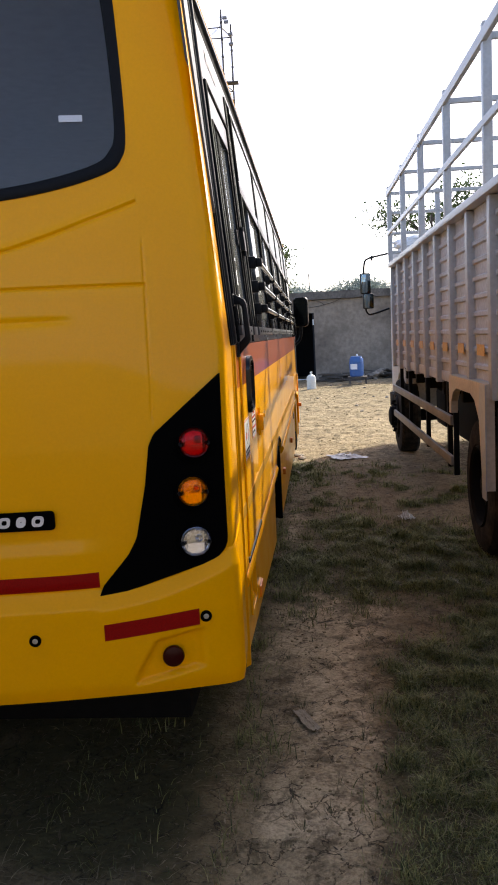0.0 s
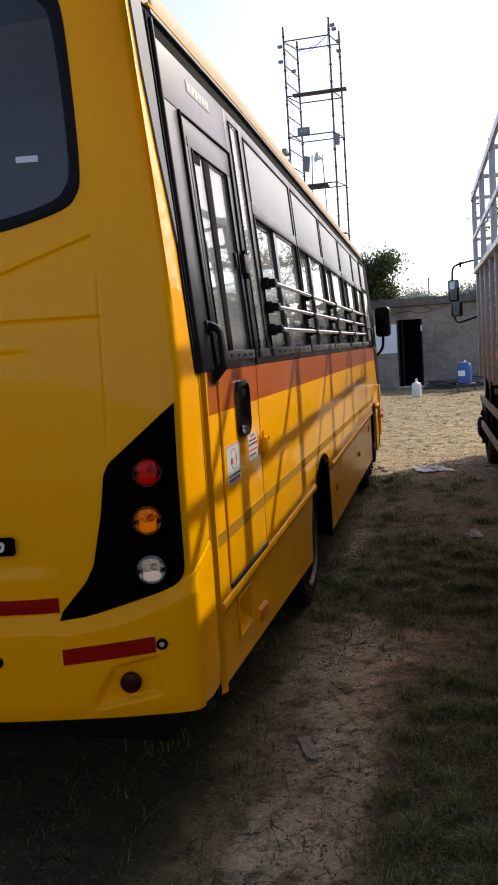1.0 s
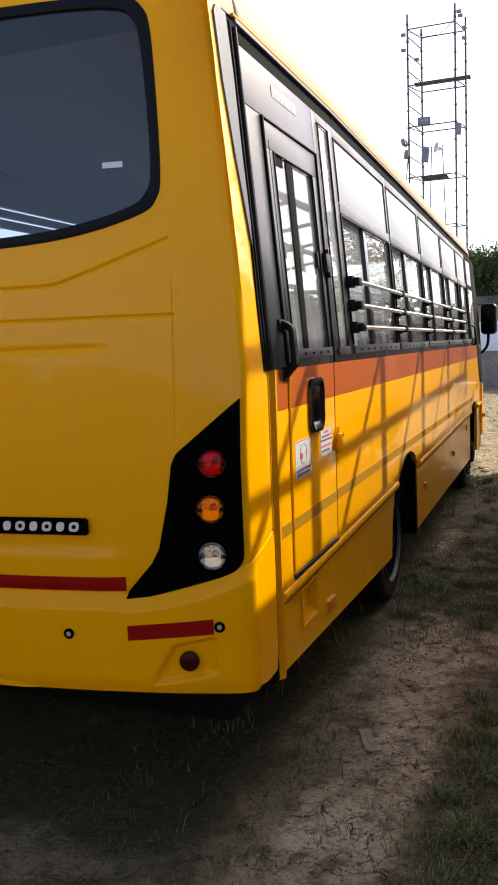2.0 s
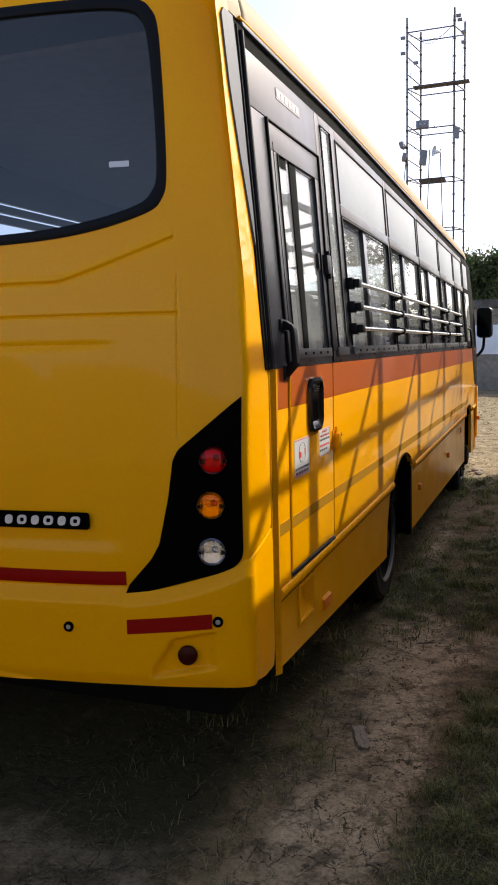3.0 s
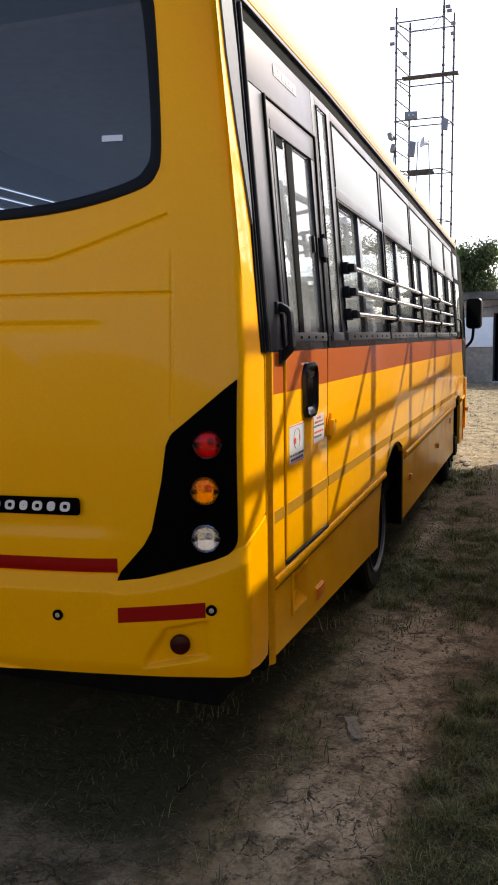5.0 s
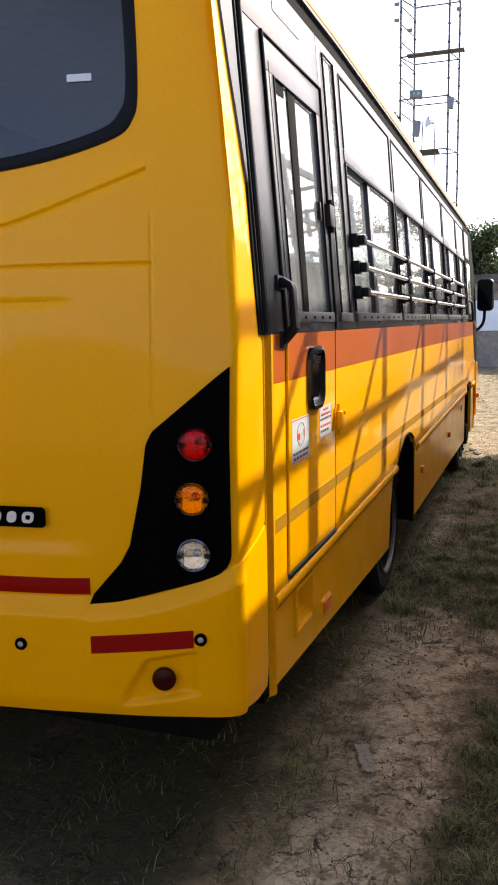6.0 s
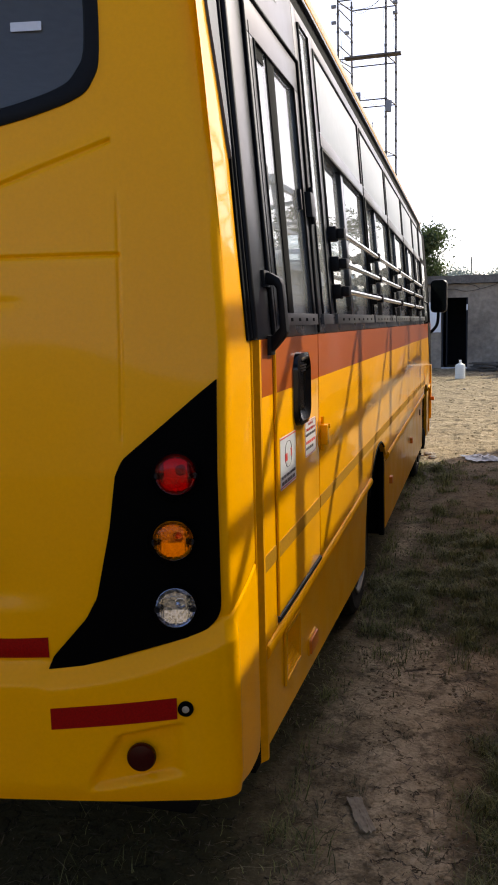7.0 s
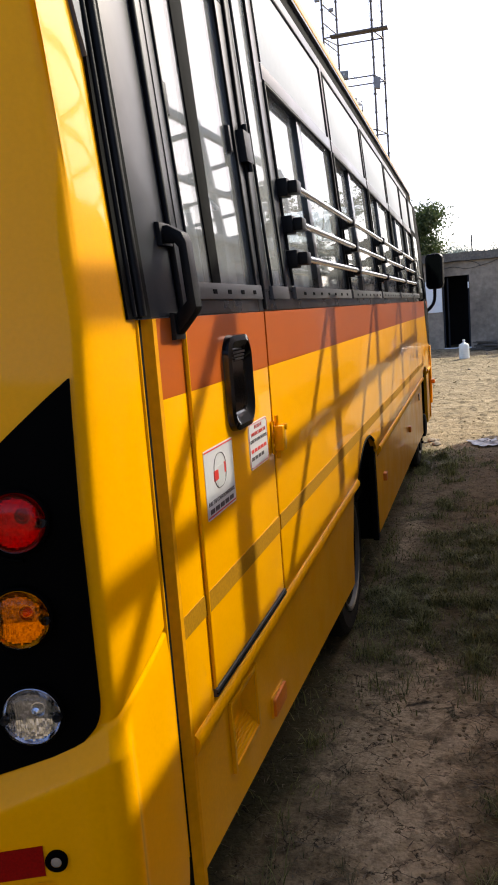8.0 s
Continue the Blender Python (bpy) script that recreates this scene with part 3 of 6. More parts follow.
def inside(x, z, poly):
    hit = False
    for (x0, z0), (x1, z1) in zip(poly, poly[1:] + poly[:1]):
        if (z0 > z) != (z1 > z) and x < x0 + (z - z0) / (z1 - z0) * (x1 - x0):
            hit = not hit
    return hit


def window_outline(shrink):
    half = []
    cz = 2.45
    for x, z in smooth_path(WIN_HALF, 5):
        dx, dz = x + 1.15, z - cz
        half.append((-1.15 + dx * (1 - shrink / 0.9), cz + dz * (1 - shrink / 0.38)))
    left = [(-2.30 - x, z) for x, z in half[::-1]]
    return half + left[1:-1]


def mirror_x(v):
    return Vector((-WIDE - v.x, v.y, v.z))


def build_rear():
    zs, z = [], 0.582
    while z < TOP0 + TOPH - 0.002:
        zs.append(z)
        z += 0.0024 if 0.99 < z < 1.085 or 1.70 < z < 1.76 or 1.815 < z < 1.85 or 1.93 < z < 2.09 else 0.0068
    zs.append(TOP0 + TOPH)
    cols = [(float(x), float(y)) for x, y in PLAN[::2]]
    fine = []
    for (xa, ya), (xb, yb) in zip(cols, cols[1:]):
        n = max(1, int(math.hypot(xb - xa, yb - ya) / (0.0028 if -0.250 < xa < -0.185 else 0.0085)))
        fine += [(xa + (xb - xa) * k / n, ya + (yb - ya) * k / n) for k in range(n)]
    fine.append(cols[-1])
    half = [[rear_point(x, y, z) for x, y in fine] for z in zs]
    # the lower edge hangs down a little where it turns the corner
    for row, z in zip(half, zs):
        for v, (x, y) in zip(row, fine):
            v.z -= 0.018 * step(-0.035, 0.09, y) * max(0.0, (0.70 - z) / 0.118)
    hole = window_outline(0.012)
    grid = []
    for j, row in enumerate(half):
        grid.append(row + [mirror_x(v) for v in row[-2::-1]])
    xs = [x for x, y in fine] + [-2.30 - x for x, y in fine[-2::-1]]
    ys = [y for x, y in fine] + [y for x, y in fine[-2::-1]]
    w = len(xs)
    fs = []
    for j in range(len(zs) - 1):
        for i in range(w - 1):
            cx, cy, cz = (xs[i] + xs[i + 1]) / 2, (ys[i] + ys[i + 1]) / 2, (zs[j] + zs[j + 1]) / 2
            if cz > 2.0 and cy < -0.04 and inside(cx, cz, hole):
                continue
            fs.append((j * w + i + 1, j * w + i, (j + 1) * w + i, (j + 1) * w + i + 1))
    me = raw("rear_panel", [v for row in grid for v in row], fs)
    bpart("rear_panel", me, YELLOW, "glossy yellow moulded rear panel with bumper")
    # rear window
    win = bpart("rear_window", ring_on_rear(window_outline(-0.008), window_outline(0.028), 0.008, 0.0), RUBBER, "black rubber gasket of the rear window")
    inner = window_outline(0.02)
    bm = bmesh.new()
    rows = []
    for k in range(13):
        s = k / 12
        rows.append([bm.verts.new(win_at(-1.15 + (x + 1.15) * s, 2.45 + (z - 2.45) * s, -0.004)) for x, z in inner])
    n = len(inner)
    for a, b in zip(rows[1:], rows[2:]):
        for i in range(n):
            bm.faces.new((a[i], a[(i + 1) % n], b[(i + 1) % n], b[i]))
    bm.faces.new(rows[1])
    bpart("rear_glass", bm, GLASS_REAR, "dark tinted rear glass", win)
    m = win_frame(-0.41, 2.318, 0.0)
    bpart("glass_sticker", plate(rounded(0.068, 0.019, 0.002), m, 0.0015), PAPER, "small white sticker on the glass", win)


def win_at(x, z, extra):
    if x < -1.15:
        return mirror_x(win_at(-2.30 - x, z, extra))
    return rear_at(x, z, extra, False)


def win_frame(x, z, extra):
    return facing(rear_at(x, z, extra, False), rear_normal(x, z))


def ring_on_rear(outer, inner, high, low):
    """A rounded gasket between two outlines, laid on the rear shell."""
    bm = bmesh.new()
    rows = []
    for s, e in ((0.0, low - 0.01), (0.0, low + 0.004), (0.12, high * 0.8), (0.35, high), (0.65, high), (0.88, high * 0.7), (1.0, low), (1.0, low - 0.02)):
        rows.append([bm.verts.new(win_at(a[0] + (b[0] - a[0]) * s, a[1] + (b[1] - a[1]) * s, e)) for a, b in zip(outer, inner)])
    n = len(outer)
    for a, b in zip(rows, rows[1:]):
        for i in range(n):
            bm.faces.new((a[i], a[(i + 1) % n], b[(i + 1) % n], b[i]))
    return bm


build_rear()


# tail lamps in their black panel
PANEL_EDGE = [(1.556, -0.024), (1.46, -0.135), (1.385, -0.222), (1.35, -0.238), (1.23, -0.255), (1.07, -0.290), (1.02, -0.317), (0.93, -0.396), (0.900, -0.410)]


def build_lamp_panel():
    zs = list(np.linspace(1.556, 0.898, 64))
    bm = bmesh.new()
    rows = []
    for z in zs:
        xl = float(np.interp(-z, [-p[0] for p in PANEL_EDGE], [p[1] for p in PANEL_EDGE]))
        xr = -0.022
        if z < 1.05:
            # the lower edge climbs towards the corner with a rounded end
            lim = [-0.405, -0.37, -0.30, -0.20, -0.10, -0.055, -0.033, -0.024, -0.022]
            hz = [0.898, 0.899, 0.915, 0.943, 0.970, 0.987, 1.010, 1.030, 1.05]
            xr = float(np.interp(z, hz, lim))
        xr = max(xr, xl + 0.002)
        rows.append([bm.verts.new(rear_at(xl + (xr - xl) * k / 20, z, 0.005, False)) for k in range(21)])
    for a, b in zip(rows, rows[1:]):
        for k in range(20):
            bm.faces.new((a[k], a[k + 1], b[k + 1], b[k]))
    ob = bpart("lamp_panel", bm, MATTBLACK, "flat black tail lamp panel")
    md = ob.modifiers.new("thickness", "SOLIDIFY")
    md.thickness, md.offset = 0.008, 0.0
    return ob


panel = build_lamp_panel()


def build_lamp(x, z, lens_mat, label):
    m = facing(rear_at(x, z, 0.012, False), rear_normal(x, z) + Vector((-0.02, 0, 0.0)))
    R = 0.046
    bowl = bpart("tail_lamp", lathed([(R, 0.004), (R, 0.012), (R * 0.97, 0.013), (R * 0.90, 0.008), (R * 0.72, 0.003), (R * 0.45, 0.0002), (R * 0.30, 0.0), (R * 0.28, 0.004), (R * 0.16, 0.007), (0, 0.0075)], m, 40), CHROME, label, panel)
    # small mirror facets, each tilted a little its own way
    rng = random.Random(int(z * 1000))
    verts, faces = [], []
    for a in range(-11, 12):
        for b in range(-11, 12):
            cx, cy = a * 0.0034, b * 0.0034
            if math.hypot(cx, cy) > 0.0375 or math.hypot(cx - 0.011, cy - 0.010) < 0.0125:
                continue
            tx, ty = rng.uniform(-0.09, 0.09) + 0.5 * cx / 0.037 * (abs(cx) > 0.024), rng.uniform(-0.03, 0.10) + (0.10 if b < -1 else -0.02)
            k = len(verts)
            verts += [tuple(m @ Vector((cx + u, cy + v, 0.0088 - tx * u - ty * v + 4.0 * (cx * cx + cy * cy)))) for u, v in ((-0.0017, -0.0017), (0.0017, -0.0017), (0.0017, 0.0017), (-0.0017, 0.0017))]
            faces.append((k, k + 1, k + 2, k + 3))
    bpart("reflector", raw("reflector", verts, faces, False), CHROME, "", bowl)
    mb = m @ pose(0.011, 0.010, 0.0)
    bpart("socket", lathed([(0.0130, 0.006), (0.0125, 0.0115), (0.0110, 0.0118), (0.0085, 0.005), (0, 0.004)], mb, 20), STEEL, "", bowl)
    bpart("bulb", lathed([(0.0050, 0.004), (0.0064, 0.009), (0.0055, 0.0130), (0.003, 0.0150), (0, 0.0155)], mb, 14), lens_mat, "", bowl)
    prof = [(R * 0.995, 0.006), (R * 0.995, 0.014), (R * 0.96, 0.0185), (R * 0.925, 0.0180), (R * 0.905, 0.0210), (R * 0.86, 0.0208)]
    prof += [(R * 0.84 * math.cos(a), 0.0208 + 0.0075 * math.sin(a)) for a in [radians(9 * k) for k in range(1, 10)]] + [(0, 0.0284)]
    bpart("lens", lathed(prof, m, 40), lens_mat, "", bowl)
    bpart("bezel", lathed([(R * 1.0, -0.01), (R * 1.10, -0.01), (R * 1.08, 0.010), (R * 1.0, 0.013)], m, 40, True), MATTBLACK, "", bowl)
    arc = [m @ Vector((R * 1.26 * math.cos(a) - 0.002, R * 1.26 * math.sin(a) - 0.002, -0.004)) for a in [radians(165 + 9 * k) for k in range(13)]]
    bpart("recess_lip", tubed(arc, 0.004, 6), MATTBLACK, "", bowl)
    for s in (-1, 1):
        mm = m @ pose(s * R * 0.88, -0.002, 0.012)
        bpart("screw", lathed([(0.0072, 0), (0.0072, 0.0075), (0.0060, 0.0090), (0.0030, 0.0080), (0, 0.0080)], mm, 14), PLASTIC, "", bowl)


build_lamp(-0.107, 1.351, LENS_RED, "round red tail lamp")
build_lamp(-0.118, 1.203, LENS_AMBER, "round amber turn lamp")
build_lamp(-0.118, 1.048, LENS_CLEAR, "round clear reversing lamp")


def strip_on_rear(name, x0, x1, z0a, z1a, z0b, z1b, mat, label):
    bm = bmesh.new()
    n = 60
    rows = []
    for k in range(n + 1):
        x = x0 + (x1 - x0) * k / n
        lo, hi = z0a + (z0b - z0a) * k / n, z1a + (z1b - z1a) * k / n
        lv = [(lo, -0.001)] + [(lo + (hi - lo) * q / 8, 0.0025) for q in range(9)] + [(hi, -0.001)]
        rows.append([bm.verts.new(win_lift(x, z, e)) for z, e in lv])
    for a, b in zip(rows, rows[1:]):
        for i in range(10):
            bm.faces.new((a[i], b[i], b[i + 1], a[i + 1]))
    return bpart(name, bm, mat, label)


def win_lift(x, z, e):
    return mirror_x(win_lift(-2.30 - x, z, e)) if x < -1.15 else rear_at(x, z, e)


strip_on_rear("reflective_tape", -1.86, -0.408, 0.925, 0.973, 0.925, 0.973, RED_TAPE, "dark red reflective tape strip")
strip_on_rear("reflective_tape", -0.402, -0.122, 0.765, 0.815, 0.790, 0.840, RED_TAPE, "dark red reflective tape strip")

for x, z in ((-0.103, 0.815), (-0.605, 0.784), (-1.695, 0.784), (-2.197, 0.815)):
    e = 0.028
    m = facing(rear_at(x, z, 0.0), rear_normal(x, z)) if x > -1.15 else facing(mirror_x(rear_at(-2.30 - x, z, e, False)), (0, -1, 0))
    s = bpart("parking_sensor", lathed([(0.017, 0), (0.018, 0.006), (0.014, 0.009), (0.0085, 0.008)], m, 24), MATTBLACK, "black parking sensor ring")
    bpart("sensor_face", lathed([(0.0085, 0.0), (0.008, 0.0075), (0, 0.008)], m, 20), ALUMINIUM, "", s)

m = facing(rear_at(-0.205, 0.695, 0.010), rear_normal(-0.205, 0.695))
bpart("low_lamp", lathed([(0.0335, 0.0), (0.0335, 0.008), (0.031, 0.013), (0.015, 0.017), (0, 0.018)], m, 32), DARK_RED, "dark red low rear lamp")

m = facing(rear_at(-0.77, 1.146, 0.006), rear_normal(-0.77, 1.146))
plate_ob = bpart("nameplate", plate(rounded(0.50, 0.058, 0.012), m, 0.006, 0.002), MATTBLACK, "black nameplate with silver raised blocks")
for k in range(9):
    w = 0.042 if k in (4, 6, 8) else 0.034
    mm = m @ pose(-0.200 + 0.050 * k, 0.0, 0.006)
    hole = rounded(w * 0.84, 0.032, 0.012)
    bm = bmesh.new()
    o = [(x + 0.15 * y, y) for x, y in hole]
    inner = 0.45 if k in (4, 6, 8) else (0.62, 0.12)[k % 2]
    i = [(x * inner * (0.55 if k % 2 == 0 and k < 4 else 1.0) + 0.15 * y * 0.5, y * inner) for x, y in hole]
    n = len(o)
    A = [bm.verts.new(mm @ Vector((x, y, 0.0))) for x, y in o]
    B = [bm.verts.new(mm @ Vector((x, y, 0.003))) for x, y in o]
    C = [bm.verts.new(mm @ Vector((x, y, 0.003))) for x, y in i]
    D = [bm.verts.new(mm @ Vector((x, y, 0.0))) for x, y in i]
    for p, q in ((A, B), (B, C), (C, D)):
        for t in range(n):
            bm.faces.new((p[t], p[(t + 1) % n], q[(t + 1) % n], q[t]))
    bpart("raised_block", bm, LETTER, "", plate_ob)

# roof
def build_roof():
    prof = []
    for k in range(13):
        a = math.pi / 2 * k / 12
        prof.append((side_x(TOP0) - TOPR * (1 - math.cos(a)), TOP0 + TOPH * math.sin(a)))
    for k in range(1, 9):
        s = k / 8
        prof.append((prof[12][0] + (-1.15 - prof[12][0]) * s, TOP0 + TOPH + 0.05 * math.sin(s * math.pi / 2)))
    full = prof + [(-2.30 - x, z) for x, z in prof[-2::-1]]
    ys = [0.235, 0.3] + [0.5 + 0.45 * k for k in range(15)] + [7.6, 7.72, 7.80, 7.86, 7.90]
    drop = {7.6: 0.0, 7.72: 0.02, 7.80: 0.05, 7.86: 0.10, 7.90: 0.18}
    vs = []
    for y in ys:
        d = drop.get(y, 0.0)
        vs += [(-1.15 + (x + 1.15) * (1 - d * 0.4), y, eased(y, z) - d * (eased(y, z) - 2.4)) for x, z in full]
    w = len(full)
    fs = [(j * w + i, j * w + i + 1, (j + 1) * w + i + 1, (j + 1) * w + i) for j in range(len(ys) - 1) for i in range(w - 1)]
    me = raw("roof", vs, fs)
    ob = bpart("roof", me, ROOF, "dusty faded yellow curved roof skin")
    md = ob.modifiers.new("thickness", "SOLIDIFY")
    md.thickness, md.offset = 0.03, 1.0
    # rear cap closing the gap up to the rear panel
    row = [rear_point(float(x), float(y), TOP0 + TOPH) for x, y in PLAN[::3]]
    row += [mirror_x(v) for v in row[-2::-1]]
    bm = bmesh.new()
    a = [bm.verts.new(v) for v in row]
    b = [bm.verts.new((v.x, 0.24, max(v.z, TOP0 + TOPH) + 0.05 * math.sin(min(1, max(0, 1 - abs(v.x + 1.15) / 0.9)) * math.pi / 2))) for v in row]
    for i in range(len(row) - 1):
        bm.faces.new((a[i], a[i + 1], b[i + 1], b[i]))
    bpart("roof_cap", bm, YELLOW)
    # the corner piece between rear panel and roof skin
    bm = bmesh.new()
    A, B = [], []
    for k in range(13):
        x, z = prof[k]
        e = rear_point(float(PLAN[0][0]), float(PLAN[0][1]), z)
        A.append(bm.verts.new(e))
        B.append(bm.verts.new((x, 0.24, z)))
    for k in range(12):
        bm.faces.new((A[k], A[k + 1], B[k + 1], B[k]))
    bpart("roof_corner", bm, ROOF)


build_roof()
bpart("ceiling_lining", prism([(-2.15, 0.24, 2.83), (-0.15, 0.24, 2.83), (-0.15, 7.6, 2.66), (-2.15, 7.6, 2.66)], [(-2.15, 0.24, 2.85), (-0.15, 0.24, 2.85), (-0.15, 7.6, 2.68), (-2.15, 7.6, 2.68)]), LINER)

# right side: lower body
ARCH1 = [(2.34, 0.39), (2.37, 0.60), (2.44, 0.77), (2.53, 0.855), (2.66, 0.935), (2.78, 0.975), (2.90, 0.985), (3.02, 0.972), (3.14, 0.93), (3.23, 0.87), (3.27, 0.83), (3.285, 0.60), (3.29, 0.39)]
ARCH2 = [(6.80, 0.39), (6.80, 0.75), (6.83, 0.90), (6.92, 0.965), (7.06, 0.995), (7.25, 0.995), (7.40, 0.96), (7.50, 0.89), (7.54, 0.75), (7.55, 0.39)]
up1 = [p for p in ARCH1 if p[1] > seam_z(p[0]) + 0.012]
up2 = [p for p in ARCH2 if p[1] > seam_z(p[0]) + 0.012]
STRIPE0, STRIPE1 = 1.486, 1.635


def above(y):
    return seam_z(y) + 0.004


trim = [(-0.034, 0.206), (-0.012, 0.2185), (0.002, 0.239), (0.0035, 0.2405), (0.0035, 0.257), (-0.006, 0.259), (-0.034, 0.259)]
bpart("corner_trim", prism([(x, y, 0.505) for x, y in trim], [(x, y, 1.635) for x, y in trim]), TRIM, "dirty ochre corner trim")
bpart("seam_gap", boxed((-0.04, 0.160, 0.51), (-0.010, 0.2183, 1.635)), GAP, "dark gap in the panels")
bpart("edge_bead", tubed([(-0.003, 0.1795, 0.62), (-0.003, 0.1795, 1.634)], 0.0052, 8), YELLOW)
bpart("side_panel", on_side(rect(0.262, 0.396, above(0.3), STRIPE0), 0, 0.03, 0.002), YELLOW)
bpart("side_panel", on_side(rect(0.262, 0.396, STRIPE0, STRIPE1), 0, 0.03), ORANGE, "orange painted waist panel")
notch1 = [(up1[0][0], above(up1[0][0]))] + up1 + [(up1[-1][0], above(up1[-1][0]))]
notch2 = [(up2[0][0], above(up2[0][0]))] + up2 + [(up2[-1][0], above(up2[-1][0]))]
main = [(1.062, above(1.1))] + notch1 + notch2 + [(7.95, above(7.9)), (8.02, STRIPE0), (1.062, STRIPE0)]
bpart("side_panel", on_side(main, 0, 0.03, 0.002), YELLOW)
bpart("side_panel", on_side([(1.062, STRIPE0), (8.02, STRIPE0), (8.03, STRIPE1), (1.062, STRIPE1)], 0, 0.03), ORANGE, "orange painted waist panel")
IN = -0.012


def skirt_low(y):
    return 0.513 - (y - 0.236) * 0.045


V0, V1, VZ0, VZ1 = 0.524, 0.716, 0.609, 0.752
bpart("skirt", on_side([(0.262, skirt_low(0.262)), (V0, skirt_low(V0)), (V0, seam_z(V0)), (0.262, seam_z(0.26))], IN, 0.03), SKIRT, "dusty yellow skirt panel")
bpart("skirt", on_side([(V0, skirt_low(V0)), (V1, skirt_low(V1)), (V1, VZ0), (V0, VZ0)], IN, 0.03), SKIRT, "dusty yellow skirt panel")
bpart("skirt", on_side([(V0, VZ1), (V1, VZ1), (V1, seam_z(V1)), (V0, seam_z(V0))], IN, 0.03), SKIRT, "dusty yellow skirt panel")
bpart("skirt", on_side([(V1, skirt_low(V1)), (2.25, skirt_low(2.25)), (2.343, 0.42)] + [p for p in ARCH1 if p[0] <= 2.53 and p[1] < seam_z(p[0])][1:] + [(2.51, seam_z(2.5)), (V1, seam_z(V1))], IN, 0.03), SKIRT, "dusty yellow skirt panel")
bpart("skirt", on_side([(3.29, 0.39), (6.80, 0.39), (6.80, 0.75), (6.825, seam_z(6.8)), (3.272, seam_z(3.27)), (3.285, 0.60)], IN, 0.03, 0.003), SKIRT, "dusty yellow skirt panel")
bpart("skirt", on_side([(7.55, 0.39), (7.95, 0.37), (8.02, seam_z(8)), (7.53, seam_z(7.5)), (7.54, 0.75)], IN, 0.03, 0.003), SKIRT, "dusty yellow skirt panel")
for y0, y1 in ((0.262, 2.50), (3.32, 6.82), (7.54, 7.95)):
    prof = [(IN - 0.006, -0.038), (IN + 0.001, -0.038), (-0.003, -0.031), (0.004, -0.022), (0.010, -0.012), (0.0125, -0.002), (0.0105, 0.009), (0.003, 0.017), (-0.012, 0.018)]
    bpart("moulding", prism([(x, y0, seam_z(y0) + z) for x, z in prof], [(x, y1, seam_z(y1) + z) for x, z in prof]), MOULD, "raised yellow moulding", crisp=50)
    bpart("seam_gap", prism([(x, y0, seam_z(y0) + z) for x, z in ((IN - 0.006, -0.043), (IN + 0.0015, -0.043), (IN + 0.0015, -0.0385), (IN - 0.006, -0.0385))],
                            [(x, y1, seam_z(y1) + z) for x, z in ((IN - 0.006, -0.043), (IN + 0.0015, -0.043), (IN + 0.0015, -0.0385), (IN - 0.006, -0.0385))]), GAP, "dark gap in the panels")
for y0, y1 in ((0.262, 0.396), (0.407, 1.040), (1.062, 6.9)):
    bpart("ochre_tape", on_side(rect(y0, y1, 1.020, 1.064), 0.0015 if y0 != 0.407 else 0.0035, 0.0025), TAPE_Y, "ochre honeycomb reflective tape")
# dark tube along the rear arch edge, standing in for the arch's shade
lip = [(-0.001, y, z) for y, z in ARCH1[2:9]]
bpart("arch_lip", tubed(smooth_path(lip, 3), 0.006), GAP)
bpart("mud_flap", boxed((-0.50, 3.300, 0.35), (-0.045, 3.312, 0.95), 0.003), GAP, "black rubber mud flap")
bpart("arch_liner", on_side([(3.235, 0.36), (3.288, 0.36), (3.272, 0.83), (3.20, 0.90)], -0.014, 0.03), GAP)

# emergency door
door = bpart("emergency_door", on_side(rect(0.404, 1.040, seam_z(0.42) + 0.045, STRIPE0), 0.002, 0.028, 0.003), YELLOW, "yellow emergency door with decals and black handle")
bpart("waist_panel", on_side(rect(0.404, 1.040, STRIPE0, STRIPE1), 0.002, 0.028), ORANGE, "orange painted waist panel", door)
bpart("door_sill", on_side(rect(0.410, 1.055, seam_z(0.42) + 0.024, seam_z(0.42) + 0.041), 0.004, 0.025, 0.002), SILL_GREY, "dull grey metal sill", door)
bpart("sill_line", on_side(rect(0.410, 1.055, seam_z(0.42) + 0.0300, seam_z(0.42) + 0.0335), 0.0055, 0.004), GAP, "", door)
bpart("hinge_rod", tubed([side(0.400, 0.86, 0.003), side(0.400, 1.62, 0.003)], 0.005), YELLOW, "", door)
bpart("door_gap", on_side(rect(0.392, 1.058, 0.845, STRIPE1), -0.020, 0.006), RUBBER, "", door)


def frame_side(y, z, out=0.002):
    return facing(side(y, z, out), (1, 0, 0))


m = frame_side(0.738, 1.474, 0.0)
bm = bmesh.new()
outs = [rounded(0.20, 0.225, 0.05), rounded(0.196, 0.221, 0.05), rounded(0.170, 0.195, 0.042), rounded(0.150, 0.150, 0.030), rounded(0.140, 0.140, 0.026)]
hs = [0.0, 0.016, 0.020, 0.008, 0.0045]
rows = [[bm.verts.new(m @ Vector((x, y, h))) for x, y in o] for o, h in zip(outs, hs)]
for a, b in zip(rows, rows[1:]):
    for k in range(len(a)):
        bm.faces.new((a[k], a[(k + 1) % len(a)], b[(k + 1) % len(a)], b[k]))
bm.faces.new(rows[-1])
handle = bpart("door_handle", bm, HANDLE, "glossy black recessed handle cover", door)
for k in range(3):
    bpart("rib", boxed((-0.05 + 0.006 * k, 0.068 - 0.008 * k, 0.008), (0.05 - 0.006 * k, 0.073 - 0.008 * k, 0.013), 0.001, m), BLACK, "", handle)
bpart("glass_insert", plate(rounded(0.12, 0.11, 0.015), m @ pose(0, -0.006, 0.0045), 0.003), HANDLE, "", handle)

